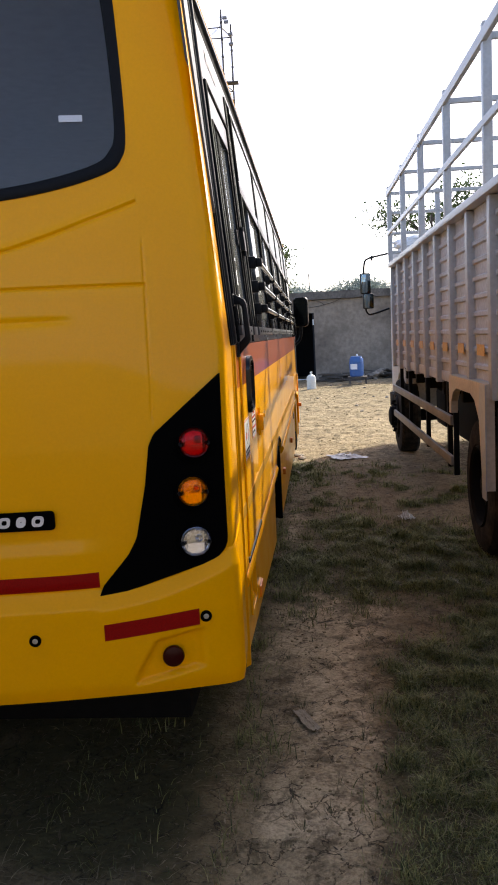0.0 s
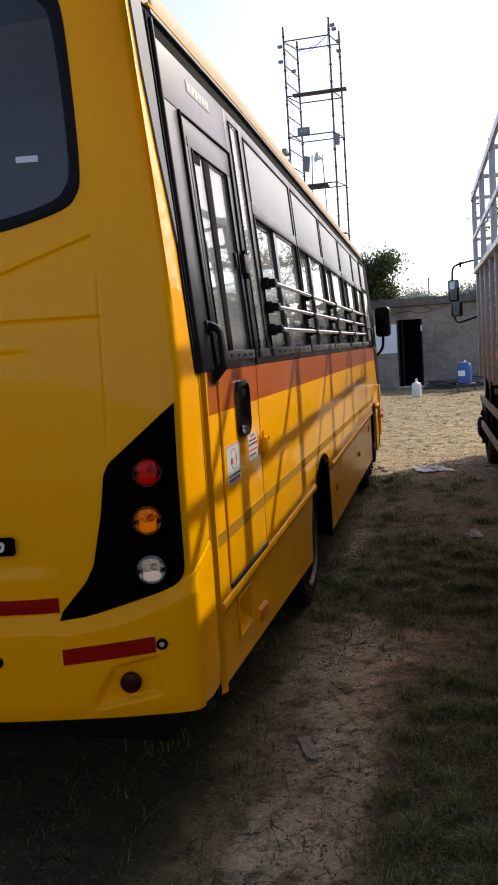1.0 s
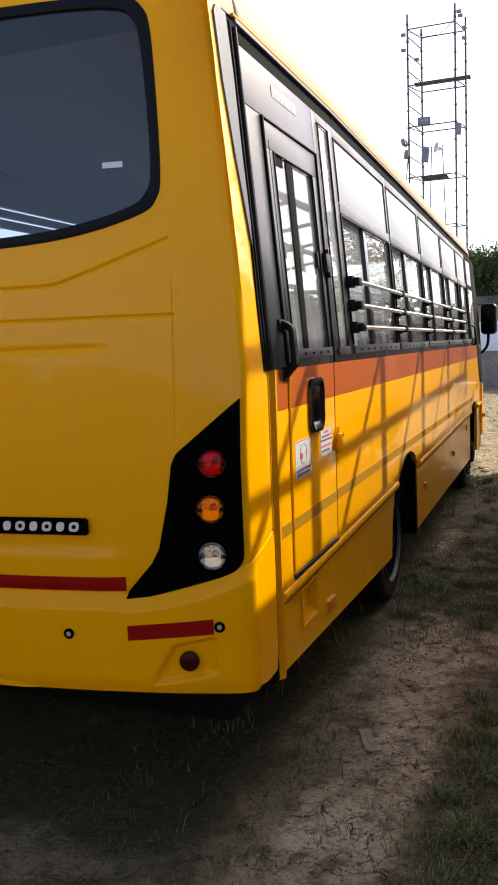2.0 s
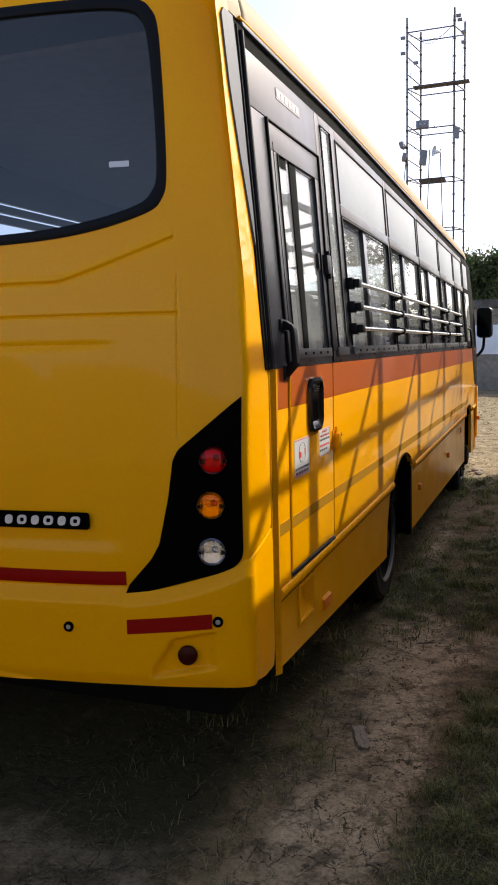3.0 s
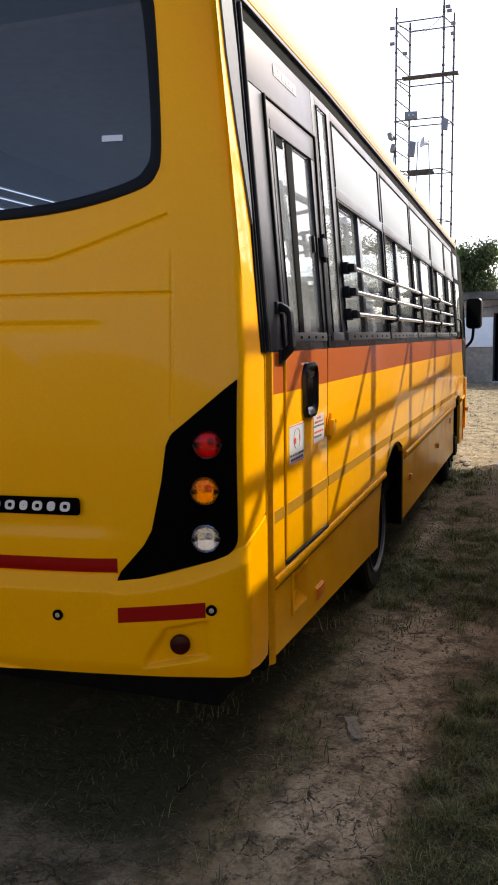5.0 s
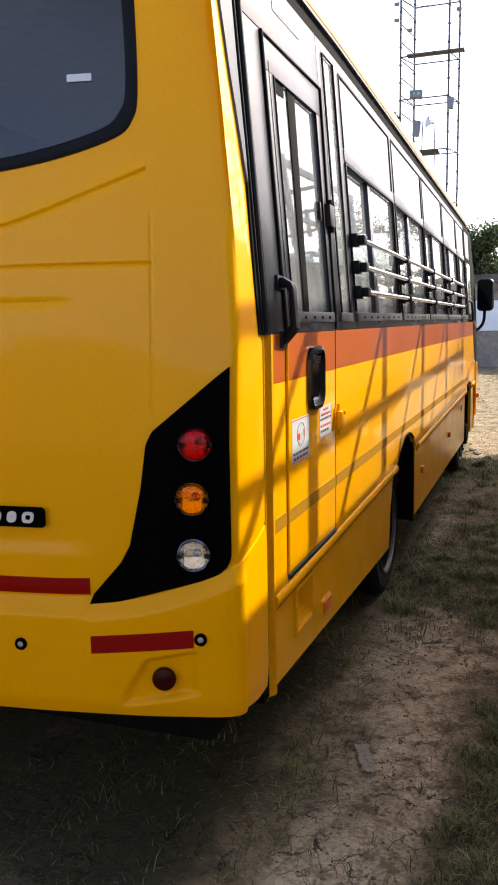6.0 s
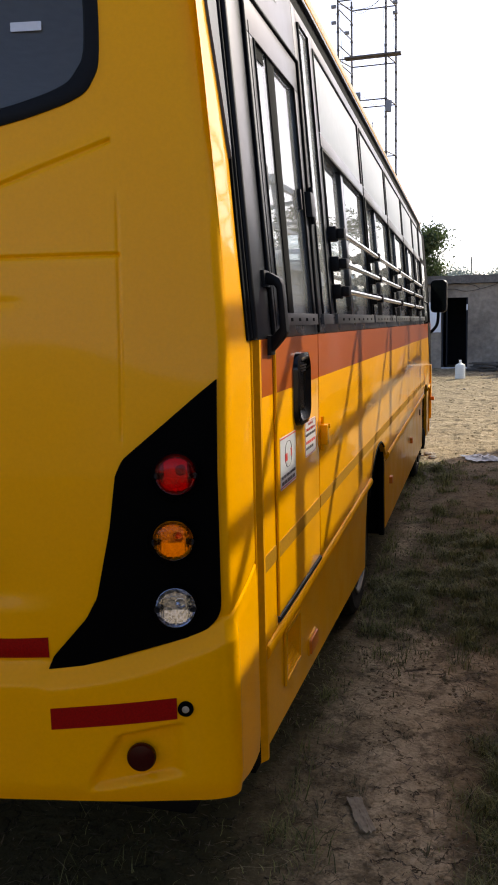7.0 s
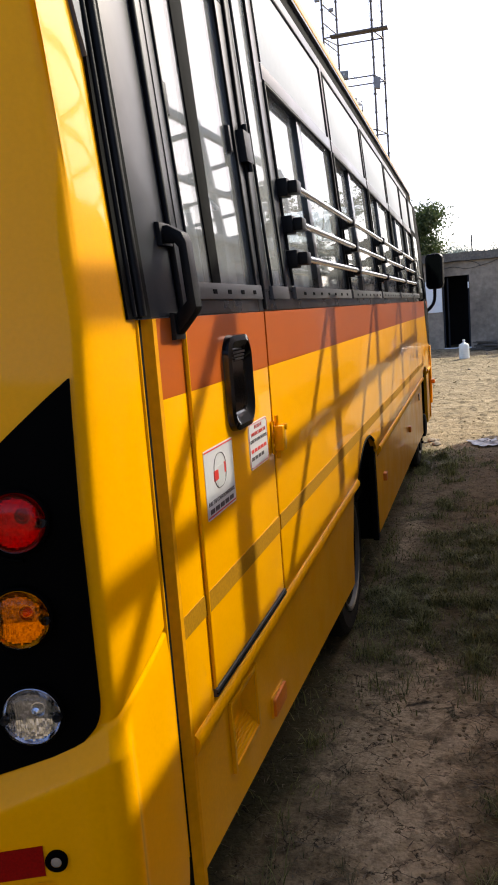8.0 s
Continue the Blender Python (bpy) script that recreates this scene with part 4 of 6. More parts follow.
m = frame_side(0.552, 1.279, 0.002)
dec = bpart("decal", plate(rounded(0.205, 0.150, 0.004), m, 0.001), PAPER, "white instruction decal with red marks", door)
for y0 in (0.069, -0.071):
    bpart("decal_rule", boxed((-0.1, y0, 0.001), (0.1, y0 + 0.003, 0.0016), 0, m), INK_RED, "", dec)
loop = [(x, y + 0.018, 0.0014) for x, y in rounded(0.085, 0.075, 0.034)]
bpart("decal_outline", tubed([m @ Vector(p) for p in loop + loop[:1]], 0.0009, 5), INK, "", dec)
bpart("decal_mark", boxed((-0.045, 0.000, 0.001), (-0.014, 0.022, 0.0018), 0, m), INK_RED, "", dec)
bpart("decal_mark", boxed((0.030, 0.006, 0.001), (0.042, 0.030, 0.0018), 0, m), INK_RED, "", dec)
bpart("decal_block", plate(rounded(0.055, 0.050, 0.012), m @ pose(0.006, 0.004, 0.0009), 0.0006), LETTER, "", dec)
lettering("decal_words", "PULL THE COVER DOWNWARDS", 0.013, m @ pose(0, -0.042, 0.0014), INK, dec, 0.185)
for k in range(5):
    bpart("decal_bar", boxed((-0.085 + 0.035 * k, -0.064, 0.001), (-0.058 + 0.035 * k, -0.054, 0.0016), 0, m), INK, "", dec)
m = frame_side(0.888, 1.301, 0.002)
dec = bpart("decal", plate(rounded(0.185, 0.118, 0.016), m, 0.001), PAPER, "white warning decal with red and dark lettering", door)
for k, text in enumerate(("IN CASE OF", "EMERGENCY BREAK THE", "GLASS TO OPEN THE DOOR")):
    lettering("decal_words", text, 0.013, m @ pose(0, 0.045 - 0.017 * k, 0.0014), INK_RED if k < 2 else INK, dec, (0.07, 0.14, 0.16)[k])
for j, z in enumerate((-0.012, -0.031)):
    for k in range(5 - j):
        bpart("decal_bar", boxed((-0.075 + 0.031 * k, z - 0.006, 0.001), (-0.052 + 0.031 * k, z + 0.003, 0.0016), 0, m), INK_RED if j == 0 else INK, "", dec)
loop = [(x, y, 0.0013) for x, y in rounded(0.177, 0.110, 0.013)]
bpart("decal_outline", tubed([m @ Vector(p) for p in loop + loop[:1]], 0.0008, 5), INK_RED, "", dec)
# hasp across the door's edge
latch = bpart("latch", boxed((0.003, 1.018, 1.245), (0.007, 1.085, 1.335), 0.0015), YELLOW, "yellow painted hasp")
bpart("keeper", boxed((0.007, 1.030, 1.252), (0.034, 1.068, 1.322), 0.004), YELLOW, "", latch)
bpart("bolt", tubed([(0.014, 1.046, 1.230), (0.014, 1.046, 1.350)], 0.006, 10), YELLOW, "", latch)
bpart("eye", boxed((0.007, 1.054, 1.308), (0.040, 1.062, 1.324), 0.002), YELLOW, "", latch)
for z in (1.268, 1.302):
    bpart("screw", lathed([(0.006, 0), (0.005, 0.003), (0, 0.004)], facing((0.007, 1.023, z), (1, 0, 0)), 10), YELLOW, "", latch)
bpart("door_edge", on_side(rect(1.0405, 1.0615, 0.86, 1.636), -0.003, 0.02), GAP, "dark gap at the door's edge", door)

# vent recess and side marker on the skirt
bm = bmesh.new()
q = [[(IN + 0.004, y, z) for y, z in rect(V0 - 0.006, V1 + 0.006, VZ0 - 0.006, VZ1 + 0.006)], [(IN + 0.004, y, z) for y, z in rect(V0 + 0.004, V1 - 0.004, VZ0 + 0.004, VZ1 - 0.004)],
     [(IN - 0.030, y, z) for y, z in rect(V0 + 0.016, V1 - 0.016, VZ0 + 0.050, VZ1 - 0.014)]]
rows = [[bm.verts.new(p) for p in r] for r in q]
for a, b in zip(rows, rows[1:]):
    for k in range(4):
        bm.faces.new((a[k], a[(k + 1) % 4], b[(k + 1) % 4], b[k]))
bm.faces.new(rows[-1])
vent = bpart("vent", bm, SKIRT, "recessed yellow vent with slats")
for a, b, c, d in ((V0 - 0.016, V0, VZ0 - 0.014, VZ1 + 0.014), (V1, V1 + 0.016, VZ0 - 0.014, VZ1 + 0.014), (V0, V1, VZ0 - 0.014, VZ0), (V0, V1, VZ1, VZ1 + 0.014)):
    bpart("vent_frame", on_side(rect(a, b, c, d), IN + 0.009, 0.008, 0.003), SKIRT, "", vent)
for k in range(6):
    z = VZ0 + 0.010 + 0.007 * k
    bpart("slat", boxed((IN - 0.026 + 0.004 * (5 - k), V0 + 0.014, z), (IN + 0.001 - 0.004 * k, V1 - 0.014, z + 0.003)), SKIRT, "", vent)
m = frame_side(0.926, 0.574, IN)
mark = bpart("side_marker", plate(rounded(0.124, 0.050, 0.006), m, 0.014, 0.003), AMBER_MARK, "amber side marker")
bpart("rim_frame", plate(rounded(0.128, 0.062, 0.008), m, 0.006, 0.002), SKIRT, "", mark)
for y, z in ((3.585, 0.647), (5.3, 0.66)):
    m = frame_side(y, z, IN)
    bpart("side_marker", plate(rounded(0.07, 0.045, 0.006), m, 0.020, 0.004), AMBER_MARK, "amber side marker")
bpart("fuel_flap", plate(rounded(0.10, 0.06, 0.008), frame_side(6.45, 0.78, IN), 0.006, 0.002), BLACK)

# right side: the window band
POSTS = [1.415, 2.64, 3.82, 4.98, 6.06, 6.85]
bpart("band_panel", on_side([(0.135, 1.636), (0.234, 1.636), (0.234, 2.800), (0.128, 2.800), (0.143, 2.60), (0.142, 2.36), (0.150, 2.15), (0.140, 1.90)], 0.005, 0.03), GAP, "black rubber edge of the window band")
bpart("band_trim", on_side([(0.146, 2.06), (0.151, 2.15), (0.143, 2.36), (0.144, 2.60), (0.130, 2.806), (0.050, 2.806), (0.027, 2.780), (0.040, 2.57), (0.078, 2.345), (0.112, 2.20), (0.134, 2.10)], 0.0075, 0.02), FILLER, "grey corner filler")
bpart("band_strip", tubed([side(0.186, 1.64, 0.008), side(0.192, 2.10, 0.008), side(0.196, 2.78, 0.008)], 0.010), PLASTIC)
bpart("corner_bead", tubed([side(0.160, 1.64, 0.006), side(0.165, 2.10, 0.006), side(0.158, 2.79, 0.006)], 0.005, 6), RUBBER)
bpart("band_panel", on_side(rect(0.238, 0.396, 1.637, 2.547), 0.0, 0.03, 0.002), GREYBAND, "dark grey panel beside the emergency door")
bpart("band_panel", on_side(rect(0.238, 1.096, 2.551, 2.742), 0.0, 0.03, 0.002), GREYBAND, "dark grey panel over the emergency door")
bpart("band_sticker", on_side(rect(0.556, 0.858, 2.652, 2.694), 0.002, 0.0015), FADED, "faded pale sticker with salmon lettering")
for k in range(6):
    bpart("sticker_bar", on_side(rect(0.566 + 0.048 * k, 0.604 + 0.048 * k, 2.660, 2.686), 0.0032, 0.001), INK_FADED)
bpart("sill_rail", on_side(rect(1.058, 6.85, 1.637, 1.692), 0.0, 0.03, 0.002), BLACK, "black sill rail")
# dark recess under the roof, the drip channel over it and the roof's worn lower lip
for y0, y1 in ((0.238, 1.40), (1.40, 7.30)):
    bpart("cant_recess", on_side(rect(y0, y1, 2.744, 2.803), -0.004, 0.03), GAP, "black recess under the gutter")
    bpart("gutter", on_side(rect(y0 - 0.02 * (y0 < 1), y1, 2.803, 2.818), 0.010, 0.04, 0.003), FILLER, "dull grey drip channel")
    bpart("roof_lip", tubed([side(y0 - 0.04 * (y0 < 1), 2.824, 0.005), side(y1, 2.824, 0.005)], 0.0065, 8), TRIM, "worn brown lower lip of the roof")
bpart("window_post", on_side(rect(1.352, 1.446, 1.694, 2.742), 0.0, 0.04, 0.002), GREYBAND, "dark grey window post")
for i, y in enumerate(POSTS[1:]):
    bpart("window_post", on_side(rect(y - 0.03, y + 0.03, 1.694, 2.742), 0.0, 0.04, 0.002), GREYBAND, "dark grey window post")
# door's upper half
bpart("door_top", on_side(rect(0.406, 1.082, 2.440, 2.538), 0.002, 0.03, 0.002), GREYBAND, "", door)
bpart("door_stile", on_side(rect(0.404, 0.496, 1.637, 2.438), 0.002, 0.03, 0.002), GREYBAND, "", door)
bpart("door_stile", on_side([(1.000, 1.637), (1.046, 1.637), (1.082, 2.438), (1.004, 2.438)], 0.002, 0.03, 0.002), GREYBAND, "", door)
bpart("band_panel", on_side([(1.064, 1.694), (1.168, 1.694), (1.168, 2.742), (1.102, 2.742), (1.098, 2.40)], 0.0, 0.03, 0.002), GREYBAND, "dark grey panel beside the emergency door")
bpart("door_rail", on_side(rect(0.498, 0.998, 1.637, 1.698), 0.002, 0.03, 0.002), BLACK, "", door)
bpart("window_sill", on_side(rect(0.490, 1.012, 1.668, 1.704), 0.014, 0.012, 0.002), SILL_GREY, "", door)
for k in range(4):
    bpart("drain_slot", on_side(rect(0.59 + 0.11 * k, 0.615 + 0.11 * k, 1.680, 1.690), 0.0155, 0.002), GAP, "", door)
bpart("glass_pane", on_side(rect(0.496, 0.69, 1.70, 2.440), -0.004, 0.004), GLASS_SIDE, "", door)
bpart("glass_pane", on_side(rect(0.69, 1.000, 1.70, 2.440), -0.008, 0.004), GLASS_SIDE, "", door)
bpart("mullion", on_side([(0.641, 1.70), (0.703, 1.70), (0.738, 2.440), (0.650, 2.440)], 0.000, 0.02, 0.002), GAP, "", door)
bpart("glazing_shade", on_side(rect(0.500, 0.610, 2.395, 2.438), -0.001, 0.002), GAP, "", door)
bpart("seal", tubed([side(y, z, 0.003) for y, z in ((0.497, 1.704), (0.497, 2.436), (1.000, 2.436), (0.996, 1.704))], 0.004, 6), RUBBER, "", door)
bpart("door_seal", tubed([side(y, z, 0.004) for y, z in ((0.400, 1.64), (0.401, 2.544), (1.090, 2.544), (1.054, 1.64))], 0.007, 6), RUBBER, "", door)
bpart("stile_bead", tubed([side(0.452, 1.66, 0.001), side(0.455, 2.47, 0.001)], 0.003, 6), RUBBER, "", door)
bpart("finger_grip", on_side(rect(0.958, 0.976, 2.044, 2.110), 0.004, 0.012, 0.003), PLASTIC, "", door)
bpart("finger_grip", on_side(rect(0.507, 0.524, 2.044, 2.110), 0.004, 0.012, 0.003), PLASTIC, "", door)
hinge = bpart("hinge", on_side(rect(1.030, 1.098, 2.028, 2.110), 0.024, 0.03, 0.004), PLASTIC, "black hinge block")
bpart("pin", tubed([side(1.075, 2.008, 0.016), side(1.075, 2.130, 0.016)], 0.008, 8), PLASTIC, "", hinge)
# black moulded grab handle over the rear stile
GRIP = [(0.0, 1.808), (0.020, 1.808), (0.046, 1.792), (0.052, 1.774), (0.052, 1.652), (0.045, 1.640), (0.008, 1.600), (0.0, 1.600),
        (0.0, 1.636), (0.016, 1.648), (0.033, 1.664), (0.034, 1.764), (0.028, 1.774), (0.0, 1.778)]
grab = bpart("grab_handle", prism([side(0.352, z, o) for o, z in GRIP], [side(0.386, z, o) for o, z in GRIP], 0.004), PLASTIC, "black moulded grab handle")
bpart("foot", on_side(rect(0.338, 0.396, 1.770, 1.814), 0.010, 0.012, 0.004), PLASTIC, "", grab)
bpart("foot", on_side(rect(0.340, 0.394, 1.592, 1.644), 0.010, 0.012, 0.004), PLASTIC, "", grab)


def side_bay(i):
    """One bay: sliding panes under a dark upper panel."""
    a, b = POSTS[i] + 0.032, POSTS[i + 1] - 0.032
    w = bpart("side_window", on_side(rect(a, b, 2.340, 2.388), 0.004, 0.034, 0.003), GREYBAND, "sliding side window under a satin grey upper panel")
    bpart("upper_frame", on_side(rect(a, b, 2.696, 2.742), 0.0, 0.03, 0.002), GREYBAND, "", w)
    bpart("upper_pane", on_side(rect(a + 0.006, b - 0.006, 2.392, 2.692), -0.003, 0.012, 0.002), UPPER, "satin grey upper panel", w)
    bpart("upper_seal", tubed([side(y, z, 0.000) for y, z in ((a + 0.005, 2.392), (a + 0.005, 2.692), (b - 0.005, 2.692), (b - 0.005, 2.392))], 0.005, 6), RUBBER, "", w)
    mid = a + 0.46 * (b - a)
    bpart("glass_pane", on_side(rect(a, mid + 0.02, 1.70, 2.336), -0.024, 0.004), GLASS_SIDE, "", w)
    bpart("glass_pane", on_side(rect(mid - 0.02, b, 1.70, 2.336), -0.010, 0.004), GLASS_SIDE, "", w)
    bpart("mullion", on_side(rect(mid - 0.035, mid + 0.035, 1.70, 2.336), -0.005, 0.024, 0.002), BLACK, "", w)
    bpart("window_sill", on_side(rect(a, b, 1.668, 1.706), 0.012, 0.020, 0.002), SILL_GREY, "", w)
    for k in range(7):
        y = a + 0.12 + k * 0.15
        bpart("drain_slot", on_side(rect(y, y + 0.03, 1.680, 1.690), 0.0135, 0.002), GAP, "", w)
    bpart("seal", tubed([side(a + 0.008, 1.71, 0.002), side(a + 0.008, 2.33, 0.002), side(b - 0.008, 2.33, 0.002), side(b - 0.008, 1.71, 0.002)], 0.006, 6), RUBBER, "", w)


for i in range(5):
    side_bay(i)
bpart("quarter_pane", on_side(rect(1.172, 1.348, 1.70, 2.70), -0.003, 0.004), GLASS_DUSTY, "narrow dusty fixed pane")
bpart("quarter_head", on_side(rect(1.170, 1.350, 2.702, 2.742), 0.0, 0.03, 0.002), GREYBAND)
bpart("quarter_frame", tubed([side(y, z, 0.003) for y, z in ((1.176, 1.70), (1.176, 2.698), (1.345, 2.698), (1.345, 1.70), (1.176, 1.70))], 0.005, 6), RUBBER)
bpart("quarter_sill", on_side(rect(1.150, 1.352, 1.668, 1.705), 0.010, 0.012, 0.002), SILL_GREY)
# guard bars with their brackets
for z in (2.012, 1.898, 1.792):
    bar = bpart("guard_bar", tubed([side(1.45, z, 0.050), side(6.10, z, 0.050)], 0.011, 10), STEEL, "shiny steel window guard bar")
    for y in [1.462] + POSTS[1:5]:
        br = boxed((-0.01, -0.028, -0.028), (0.034, 0.028, 0.028), 0.006, Matrix.Translation(side(y, z)))
        box(br, (0.030, -0.020, -0.020), (0.064, 0.045 if y < 1.5 else 0.032, 0.020), 0.006, Matrix.Translation(side(y, z)))
        bpart("bracket", br, PLASTIC, "", bar)

# the front: pillars, windscreen, bumper
FP = [(6.90, 1.640), (7.46, 1.639), (7.56, 1.45), (7.78, 1.20), (8.06, 1.16), (8.08, 1.50), (8.02, 2.0), (7.78, 2.742), (6.90, 2.742)]
bpart("front_pillar", prism([side(y, z, 0.004) for y, z in FP], [(side_x(z) - 0.03 - 0.35 * max(0, y - 7.5), y + 0.03, z) for y, z in FP], 0.01), GAP, "black front pillar")
bpart("driver_window", on_side(rect(6.96, 7.34, 1.72, 2.33), 0.008, 0.006, 0.002), GLASS_DUSTY, "narrow driver's window")
bpart("upper_pane", on_side(rect(6.94, 7.32, 2.39, 2.69), 0.008, 0.006, 0.002), UPPER, "satin grey upper panel")
bpart("door_grip", tubed([side(7.02, 1.88, 0.008), side(7.02, 1.86, 0.04), side(7.02, 1.66, 0.04), side(7.02, 1.64, 0.008)], 0.012, 8), PLASTIC, "black grab handle")
bm = bmesh.new()
rows = []
for z, y in ((0.40, 8.16), (0.60, 8.20), (1.0, 8.20), (1.22, 8.17)):
    rows.append([bm.verts.new((-1.15 + 1.15 * math.cos(a) if abs(math.cos(a)) < 0.999 else (-1.15 + 1.15 * math.copysign(1, math.cos(a))), y - 0.28 * (abs(math.cos(a)) ** 5), z)) for a in [math.pi * k / 40 for k in range(41)]])
for a, b in zip(rows, rows[1:]):
    for k in range(40):
        bm.faces.new((a[k], a[k + 1], b[k + 1], b[k]))
bpart("front_panel", bm, YELLOW, "yellow front panel")
bpart("front_bumper", tubed(smooth_path([(-0.05, 8.13, 0.86), (-0.16, 8.23, 0.86), (-1.15, 8.30, 0.86), (-2.20, 8.22, 0.86), (-2.30, 8.0, 0.86)], 4), 0.05), YELLOW)
bpart("bumper_corner", boxed((-0.06, 8.03, 0.53), (0.012, 8.12, 1.16), 0.012), YELLOW)
bpart("turn_lamp", boxed((0.0, 8.02, 0.745), (0.045, 8.07, 0.79), 0.008), AMBER_MARK)
bm = bmesh.new()
rows = []
for z, y, w in ((1.22, 8.16, 1.0), (1.9, 8.10, 0.97), (2.58, 7.88, 0.90)):
    rows.append([bm.verts.new((-1.15 + w * t, y - 0.10 * t * t, z)) for t in np.linspace(-1, 1, 13)])
for a, b in zip(rows, rows[1:]):
    for k in range(12):
        bm.faces.new((a[k], a[k + 1], b[k + 1], b[k]))
bpart("windscreen", bm, GLASS_SIDE)
mm = facing((0.082, 8.06, 1.94), (-0.22, -0.97, 0.0))
mir = bpart("wing_mirror", plate(rounded(0.186, 0.372, 0.052), mm @ pose(0, 0, -0.055), 0.062, 0.014), PLASTIC, "black wing mirror on a bent arm")
bpart("mirror_glass", plate(rounded(0.150, 0.336, 0.040), mm @ pose(0, 0, 0.0055), 0.003), MIRROR, "", mir)
bpart("arm", tubed(smooth_path([(-0.05, 8.02, 1.50), (0.03, 8.05, 1.56), (0.075, 8.07, 1.64), (0.085, 8.07, 1.80)], 4), 0.018, 8), PLASTIC, "", mir)

# left side, plain
def left(y0, y1, z0, z1, name, mat):
    bpart(name, prism([(-WIDE - side_x(z), y, z) for y, z in rect(y0, y1, z0, z1)], [(-WIDE - side_x(z) + 0.03, y, z) for y, z in rect(y0, y1, z0, z1)]), mat)


left(0.19, 8.0, 0.45, 1.475, "left_panel", YELLOW)
left(0.19, 8.0, 1.475, 1.635, "left_panel", ORANGE)
bpart("side_lining", boxed((-2.262, 0.2, 1.06), (-2.255, 7.6, 1.69)), LINER)
bpart("side_lining", boxed((-0.045, 1.15, 1.06), (-0.038, 7.4, 1.69)), LINER)
left(0.19, 7.7, 1.637, 1.70, "left_sill", BLACK)
for z0, z1 in ((2.485, 2.532), (2.548, 2.590), (2.606, 2.835)):
    left(0.19, 7.3, z0, z1, "left_band", GREYBAND)
for y in [0.22, 1.5] + POSTS[1:]:
    left(y - 0.05, y + 0.05, 1.70, 2.484, "window_post", BLACK)

# underbody, axles, interior floor
bpart("underbody", boxed((-2.20, 0.20, 0.62), (-0.10, 7.9, 1.02)), UNDER)
bpart("cabin_floor", boxed((-2.24, 0.05, 1.03), (-0.05, 7.9, 1.06)), LINER)
# two boxes added under the floor only to keep light off the ground
bpart("spare_wheel_tray", boxed((-2.1, 0.25, 0.30), (-0.22, 2.1, 0.62), 0.02), UNDER)
bpart("fuel_tank", boxed((-2.0, 3.5, 0.32), (-0.25, 6.4, 0.62), 0.04), UNDER)
bpart("rear_liner", boxed((-2.1, -0.06, 0.62), (-0.15, 0.20, 1.10)), UNDER)
for x in (-0.62, -1.68):
    bpart("chassis_rail", boxed((x - 0.05, -0.05, 0.48), (x + 0.05, 7.8, 0.66), 0.01), UNDER)


def bus_wheel(y, x_face, s, dual):
    """A tyre with a dished rim; s points outwards."""
    m = Matrix.Translation((x_face, y, 0.415)) @ pose(0, 0, 0, 0, 90 * s, 0)
    R, W = 0.415, 0.24
    w = bpart("wheel", lathed([(0.27, -0.02), (0.30, 0.0), (0.37, 0.004), (0.40, -0.012), (R, -0.04), (R, -W + 0.04), (0.40, -W + 0.01), (0.30, -W)], m, 48), TYRE, "dusty black tyre on a silver rim")
    d = -0.10 if dual else 0.02
    bpart("rim", lathed([(0.288, -0.012), (0.288, 0.006), (0.278, 0.009), (0.268, 0.004), (0.262, -0.012)], m, 48), RIM, "silver rim flange", w)
    # near-black on the disc paints the shade of its deep dish
    bpart("wheel_disc", lathed([(0.263, -0.011), (0.25, d), (0.12, d - 0.01), (0.11, d + 0.05), (0.07, d + 0.06), (0, d + 0.06)], m, 40), UNDER, "dished wheel disc, painted dark for the shade inside it", w)
    for k in range(8):
        a = math.pi * 2 * k / 8
        bpart("wheel_nut", lathed([(0.014, 0), (0.014, 0.022), (0, 0.024)], m @ pose(0.17 * math.cos(a), 0.17 * math.sin(a), d), 6), UNDER, "", w)


bus_wheel(2.83, -0.112, 1, True)
bus_wheel(7.17, -0.085, 1, False)
bus_wheel(2.82, -WIDE + 0.055, -1, True)
bus_wheel(7.17, -WIDE + 0.055, -1, False)
for y in (2.82, 7.17):
    bpart("axle", tubed([(-2.2, y, 0.415), (-0.1, y, 0.415)], 0.07, 12), UNDER)
    bm = bmesh.new()
    A = [bm.verts.new((-0.03, y + 0.53 * math.cos(a), 0.46 + 0.545 * math.sin(a))) for a in [math.pi * k / 16 for k in range(17)]]
    B = [bm.verts.new((-0.50, y + 0.53 * math.cos(a), 0.46 + 0.545 * math.sin(a))) for a in [math.pi * k / 16 for k in range(17)]]
    for k in range(16):
        bm.faces.new((A[k], A[k + 1], B[k + 1], B[k]))
    bm.faces.new(B)
    bpart("wheel_housing", bm, GAP)

# seats in rows of two
def seat(x, y):
    s = bpart("seat", boxed((x - 0.42, y - 0.02, 1.42), (x + 0.42, y + 0.40, 1.54), 0.04), SEAT, "grey padded bench seat")
    bpart("backrest", boxed((x - 0.42, -0.05, 0), (x + 0.42, 0.05, 0.50), 0.04, Matrix.Translation((0, y - 0.02, 1.46)) @ pose(0, 0, 0, 10, 0, 0)), SEAT, "", s)
    bpart("grab_rail", tubed(smooth_path([(x - 0.38, y - 0.12, 1.80), (x - 0.36, y - 0.13, 1.98), (x, y - 0.13, 2.01), (x + 0.36, y - 0.13, 1.98), (x + 0.38, y - 0.12, 1.80)], 4), 0.013), STEEL, "", s)
    bpart("leg", boxed((x - 0.25, y + 0.1, 1.06), (x - 0.20, y + 0.3, 1.42)), UNDER, "", s)
    bpart("leg", boxed((x + 0.20, y + 0.1, 1.06), (x + 0.25, y + 0.3, 1.42)), UNDER, "", s)


